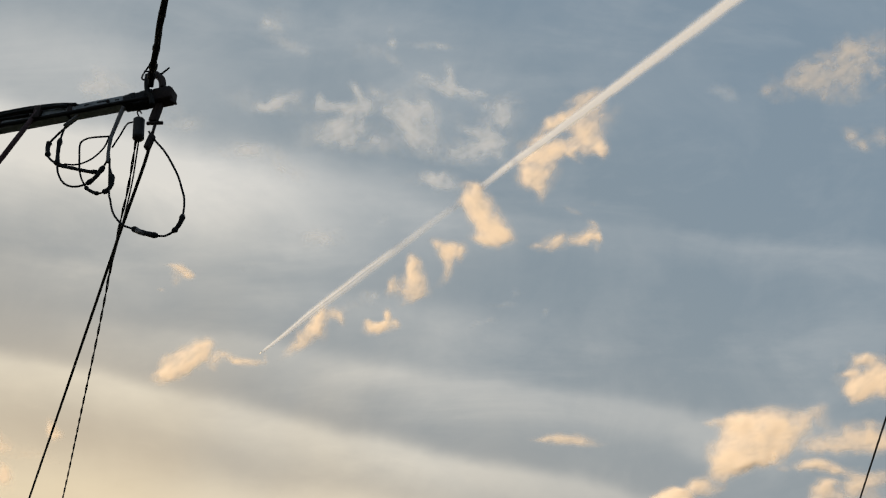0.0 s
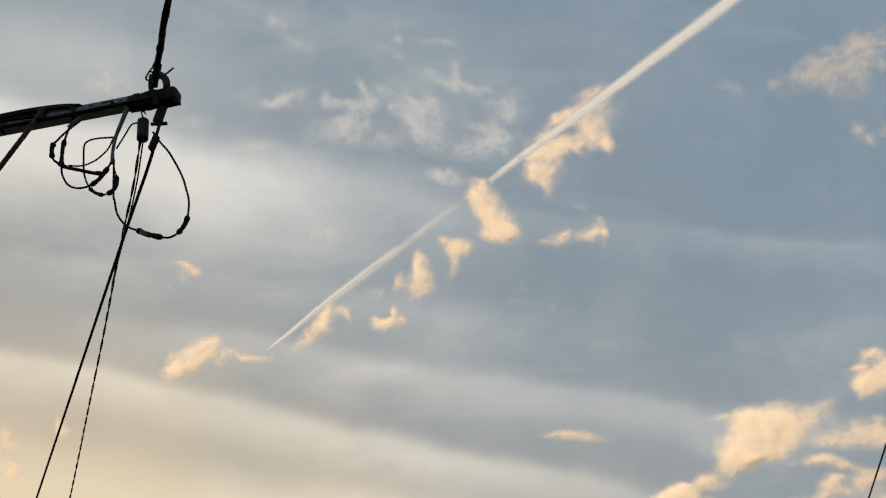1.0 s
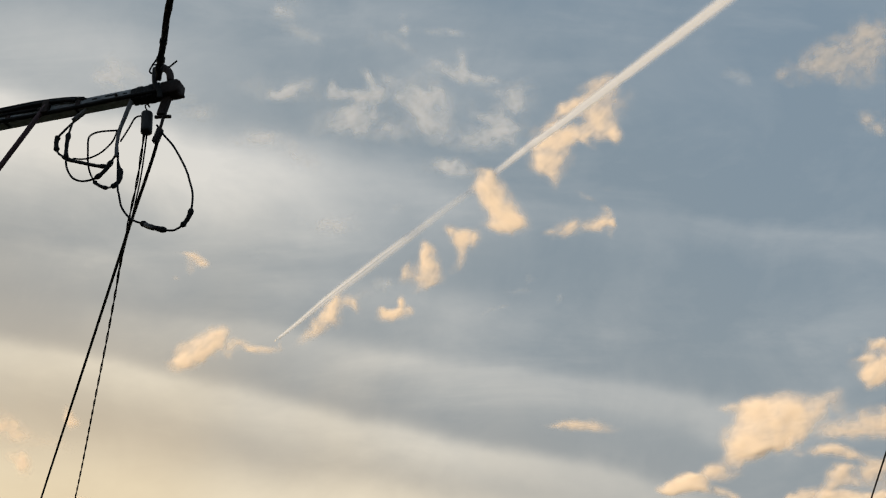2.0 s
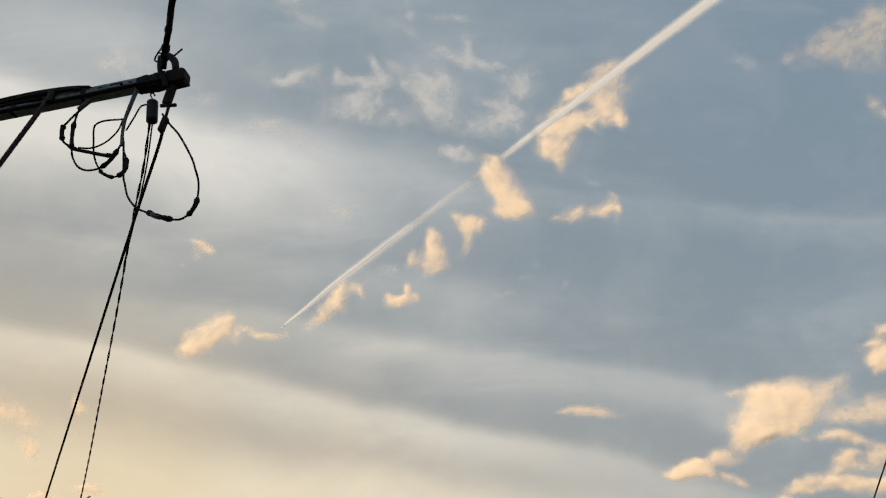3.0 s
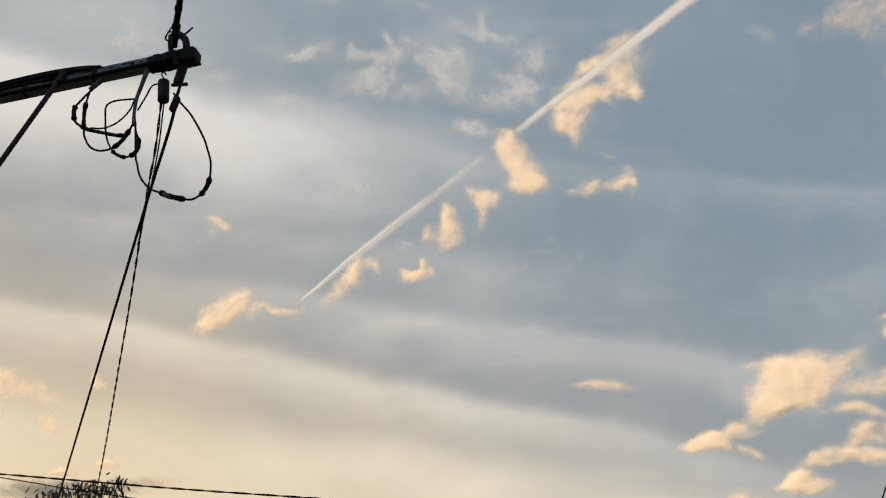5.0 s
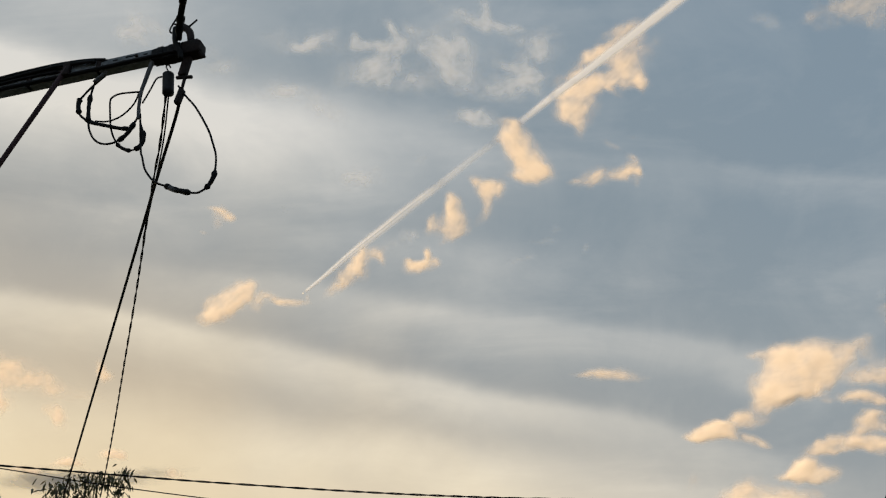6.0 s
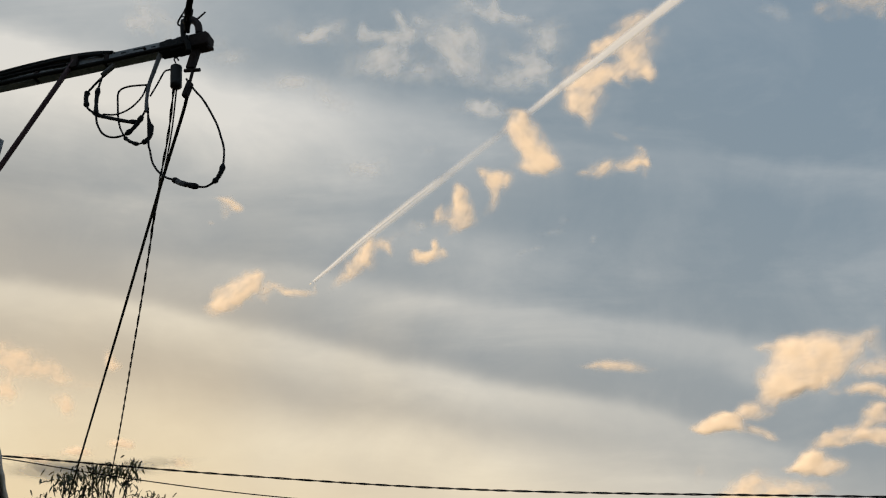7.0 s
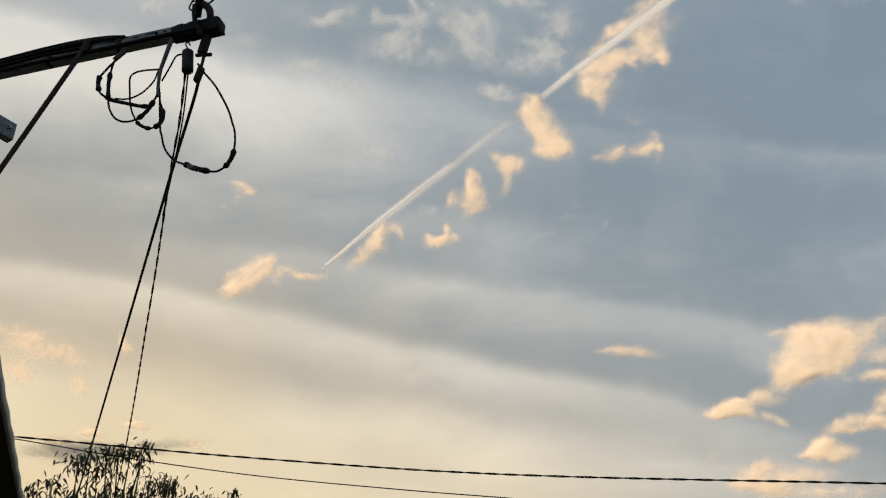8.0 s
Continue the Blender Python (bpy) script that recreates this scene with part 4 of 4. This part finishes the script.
    wisps("wispy white cloud patch", [(-238, 335, 20, 8, 18, 0.62), (-268, 322, 22, 9, 0, 0.55), (-298, 334, 42, 18, 0, 0.26), (-210, 320, 30, 20, 0, 0.24)])
    wisps("wispy white cloud patch with a bright edge", [(-134, 322, 32, 7, 2, 0.68), (-105, 346, 7, 19, 38, 0.55), (-92, 326, 28, 9, 12, 0.5), (-168, 330, 7, 16, 20, 0.5), (-120, 292, 28, 10, 20, 0.55), (-140, 281, 14, 10, 0, 0.68), (-156, 268, 46, 22, 0, 0.42), (-92, 276, 42, 22, 0, 0.34), (-60, 255, 40, 16, 0, 0.28)])
    wisps("wispy white cloud patch with a bright core", [(-19, 315, 20, 13, 0, 0.80), (-8, 292, 26, 25, -30, 0.55), (4, 276, 15, 24, 20, 0.46), (-44, 312, 15, 7, -40, 0.5), (-64, 345, 24, 11, -20, 0.42), (-14, 350, 20, 14, 0, 0.32), (-24, 250, 62, 15, -5, 0.3), (20, 310, 14, 34, 10, 0.3)], lean=-40)
    wisps("wispy white cloud streak", [(56, 376, 7, 18, 10, 0.6), (66, 356, 27, 6, -25, 0.55), (106, 348, 36, 6, -10, 0.5), (31, 366, 22, 7, -30, 0.4), (0, 370, 24, 9, 20, 0.26)], lean=-20)
    wisps("wispy white cloud patch", [(166, 316, 20, 21, 0, 0.42), (141, 300, 20, 27, 10, 0.38), (98, 281, 11, 5, 0, 0.5), (96, 254, 34, 18, 0, 0.46), (122, 262, 13, 21, 20, 0.52), (70, 240, 42, 18, 0, 0.32), (52, 300, 36, 14, 0, 0.28), (150, 262, 14, 30, 0, 0.26), (126, 326, 30, 8, -15, 0.28)])
    wisps("faint white cloud tuft", [(41, 191, 20, 11, 0, 0.6), (14, 197, 30, 9, 0, 0.38), (70, 186, 30, 10, 0, 0.3)])
    wisps("faint white cloud tuft", [(-166, 90, 32, 10, -10, 0.4), (-140, 98, 16, 8, 20, 0.38), (-186, 80, 14, 12, 40, 0.3)])
    wisps("faint white cloud tuft", [(-556, 358, 20, 18, 20, 0.52), (-530, 332, 32, 26, -20, 0.34), (-578, 352, 15, 11, -20, 0.36)])
    wisps("faint white cloud tuft", [(-430, 303, 32, 14, -15, 0.36), (-404, 284, 30, 14, 0, 0.28)])
    wisps("faint white cloud streak", [(-292, 245, 15, 6, 10, 0.5), (-254, 226, 44, 20, -30, 0.34), (-222, 205, 22, 12, -30, 0.34), (-330, 242, 34, 9, 0, 0.34)], lean=-30)
    wisps("faint white cloud streak", [(-226, 430, 40, 8, -14, 0.36), (-254, 474, 18, 15, 10, 0.5), (-236, 446, 20, 6, -35, 0.36)], lean=-20)
    wisps("faint white cloud streak", [(28, 432, 34, 6, -4, 0.48), (-40, 402, 24, 7, -32, 0.38), (-46, 434, 6, 7, 0, 0.55), (-94, 420, 24, 13, 0, 0.26), (-50, 460, 8, 8, 0, 0.3)], lean=-20)
    wisps("tiny faint flecks of white cloud", [(-60, 120, 14, 8, 20, 0.24), (-300, 40, 20, 9, 0, 0.2), (-224, 100, 18, 10, 0, 0.18)])
    cloud("tiny pale cloud wisp", [(-410, 27, 13, 9, -20, 0.6), (-420, 33, 20, 4, -15, 0.5), (-397, 20, 8, 6, 0, 0.6), (-420, 10, 6, 9, 0, 0.36), (-444, -6, 7, 4, 0, 0.3)], CLOUD, 1.75, 0.5, thick=4, lean=-20)
    cloud("tiny pale cloud wisp", [(154, -28, 16, 5, 0, 0.36)], WISP, 1.75, 0.5, thick=3)
    cloud("tiny pale cloud wisp", [(122, -56, 16, 3, 6, 0.42), (100, -64, 8, 3, 20, 0.25)], WISP, 1.75, 0.5, thick=3)
    # low left, near the evening light
    warm = "warm cloud flecks near the sunset"
    cloud("warm golden cloud fleck", [(-797, -244, 42, 22, -15, 0.75), (-817, -304, 22, 20, 0, 0.75), (-697, -289, 64, 14, -8, 0.4), (-740, -262, 30, 14, -20, 0.5), (-850, -270, 40, 40, 0, 0.4)], CLOUD, 1.9, 0.7, 0.0, 5, warm, -10)
    cloud("warm golden cloud fleck", [(-709, -330, 11, 20, 12, 0.85), (-722, -320, 14, 10, 0, 0.45)], CLOUD, 1.9, 0.5, 0.0, 5, warm, 60)
    cloud("warm golden cloud fleck", [(-630, -249, 8, 16, 8, 0.85), (-624, -258, 12, 7, 0, 0.5)], CLOUD, 1.9, 0.5, 0.0, 5, warm, 60)
    cloud("grey cloud bank low at the sunset", [(-747, -450, 56, 22, 0, 0.75), (-690, -446, 40, 16, 0, 0.6), (-540, -428, 54, 10, 6, 0.42), (-580, -446, 40, 14, 0, 0.4)], WISP, 1.5, 0.3, 0.0, 3, warm, 5, 57)
    for x, y, wide, high, d in ((-697, -414, 26, 6, 0.95), (-614, -404, 18, 8, 1.0), (-507, -434, 18, 8, 0.7), (-770, -425, 26, 6, 0.9)):
        cloud("golden sunlit crest of a low cloud", [(x, y, wide, high, 5, d), (x + 0.6 * wide, y - 3, wide * 0.6, high * 0.7, -10, d * 0.7)], CLOUD, 1.9, 0.4, 0.1, 5, warm, 5)


clouds()


# ---- vapour trail and aircraft ----
def vapour_trail():
    head, end = Vector((-266, -112)), Vector((980, 833))
    way = (end - head).normalized()
    length, far = (end - head).length, 1.24

    def field(a, b):
        a = max(a, 0.0)
        half = 1.4 + 5.4 * ease(a, -60, 210) - 1.2 * ease(a, 210, 420) + 4.4 * ease(a, 460, 1050)
        b = b - 4.0 * ease(a, 0, 140) + 1.6 * noise.noise((a * 0.010, 0.0, 5.0)) * min(1.0, a / 300)
        ragged = 1.0 + 0.10 * noise.fractal((a * 0.035, b * 0.05, 9.0), 1.0, 2.0, 3) * min(1.0, a / 150)
        core = math.exp(-abs(b / (half * ragged)) ** 3.0)
        strength = 1.25 - 0.35 * ease(a, 90, 240) - 0.60 * ease(a, 200, 400) + 0.85 * ease(a, 430, 580)
        # two strands behind the engines, the upper one brighter, that merge further back
        twin = ease(a, 25, 70) * (1.0 - ease(a, 200, 330))
        gap = math.exp(-((b - 0.10 * half) / (0.17 * half)) ** 2)
        lower = 1.0 - 0.30 * twin * ease(-b / half, -0.15, 0.2)
        cut = 1.0 - 0.60 * twin * gap
        texture = 1.0 + 0.16 * noise.fractal((a * 0.02, b * 0.10, 3.0), 1.0, 2.0, 4)
        value = core * strength * lower * cut * texture * ease(a, -1, 6)
        return (min(1.0, value), 0.6 * core) if value > 0.012 else (0.0, 0.0)

    ob = new("vapour_trail", vapour_mesh("vapour_trail", TRAIL, (-6, -26, length, 26), (5.0, 1.0), field))
    turn = math.degrees(math.atan2(way.y, way.x))
    ob.matrix_world = SKY @ Matrix.Translation((head.x * far, head.y * far, -1847 * far)) @ pose(0, 0, 0, 0, 0, turn) @ Matrix.Diagonal((far, far, far, 1))
    tagged(ob, "long straight white vapour trail widening behind an aircraft", "vapour trail")
    plane = new("aircraft")
    plane.matrix_world = SKY @ Matrix.Translation((head.x * far - way.x * 6, head.y * far - way.y * 6, -1847 * far)) @ pose(0, 0, 0, 0, 0, turn + 180) @ pose(0, 0, 0, 60, 0, 0) @ Matrix.Diagonal((0.62, 0.62, 0.62, 1))
    tagged(plane, "tiny white airliner at the head of its vapour trail", "aircraft")
    part("fuselage", tube(bmesh.new(), [(x, 0, 0) for x in (-6, -5, -3, 0, 3, 5, 6)], lambda t: 0.75 * (1 - abs(2 * t - 1) ** 3) + 0.12, 12), WHITE, plane)
    for s in (-1, 1):
        bm = bmesh.new()
        v = [bm.verts.new(q) for q in ((1.6, 0, -0.2), (-0.6, 0, -0.2), (-2.2, 6 * s, 0.2), (-1.4, 6 * s, 0.2))]
        made = bmesh.ops.extrude_face_region(bm, geom=[bm.faces.new(v)])
        bmesh.ops.translate(bm, verts=[q for q in made["geom"] if isinstance(q, bmesh.types.BMVert)], vec=(0, 0, 0.18))
        part("wing", bm, WHITE, plane, smooth=False)
    bm = bmesh.new()
    v = [bm.verts.new(q) for q in ((-4.0, -0.08, 0.4), (-5.8, -0.08, 0.4), (-6.3, -0.08, 2.4), (-5.4, -0.08, 2.4))]
    made = bmesh.ops.extrude_face_region(bm, geom=[bm.faces.new(v)])
    bmesh.ops.translate(bm, verts=[q for q in made["geom"] if isinstance(q, bmesh.types.BMVert)], vec=(0, 0.16, 0))
    part("tail_fin", bm, WHITE, plane, smooth=False)


vapour_trail()
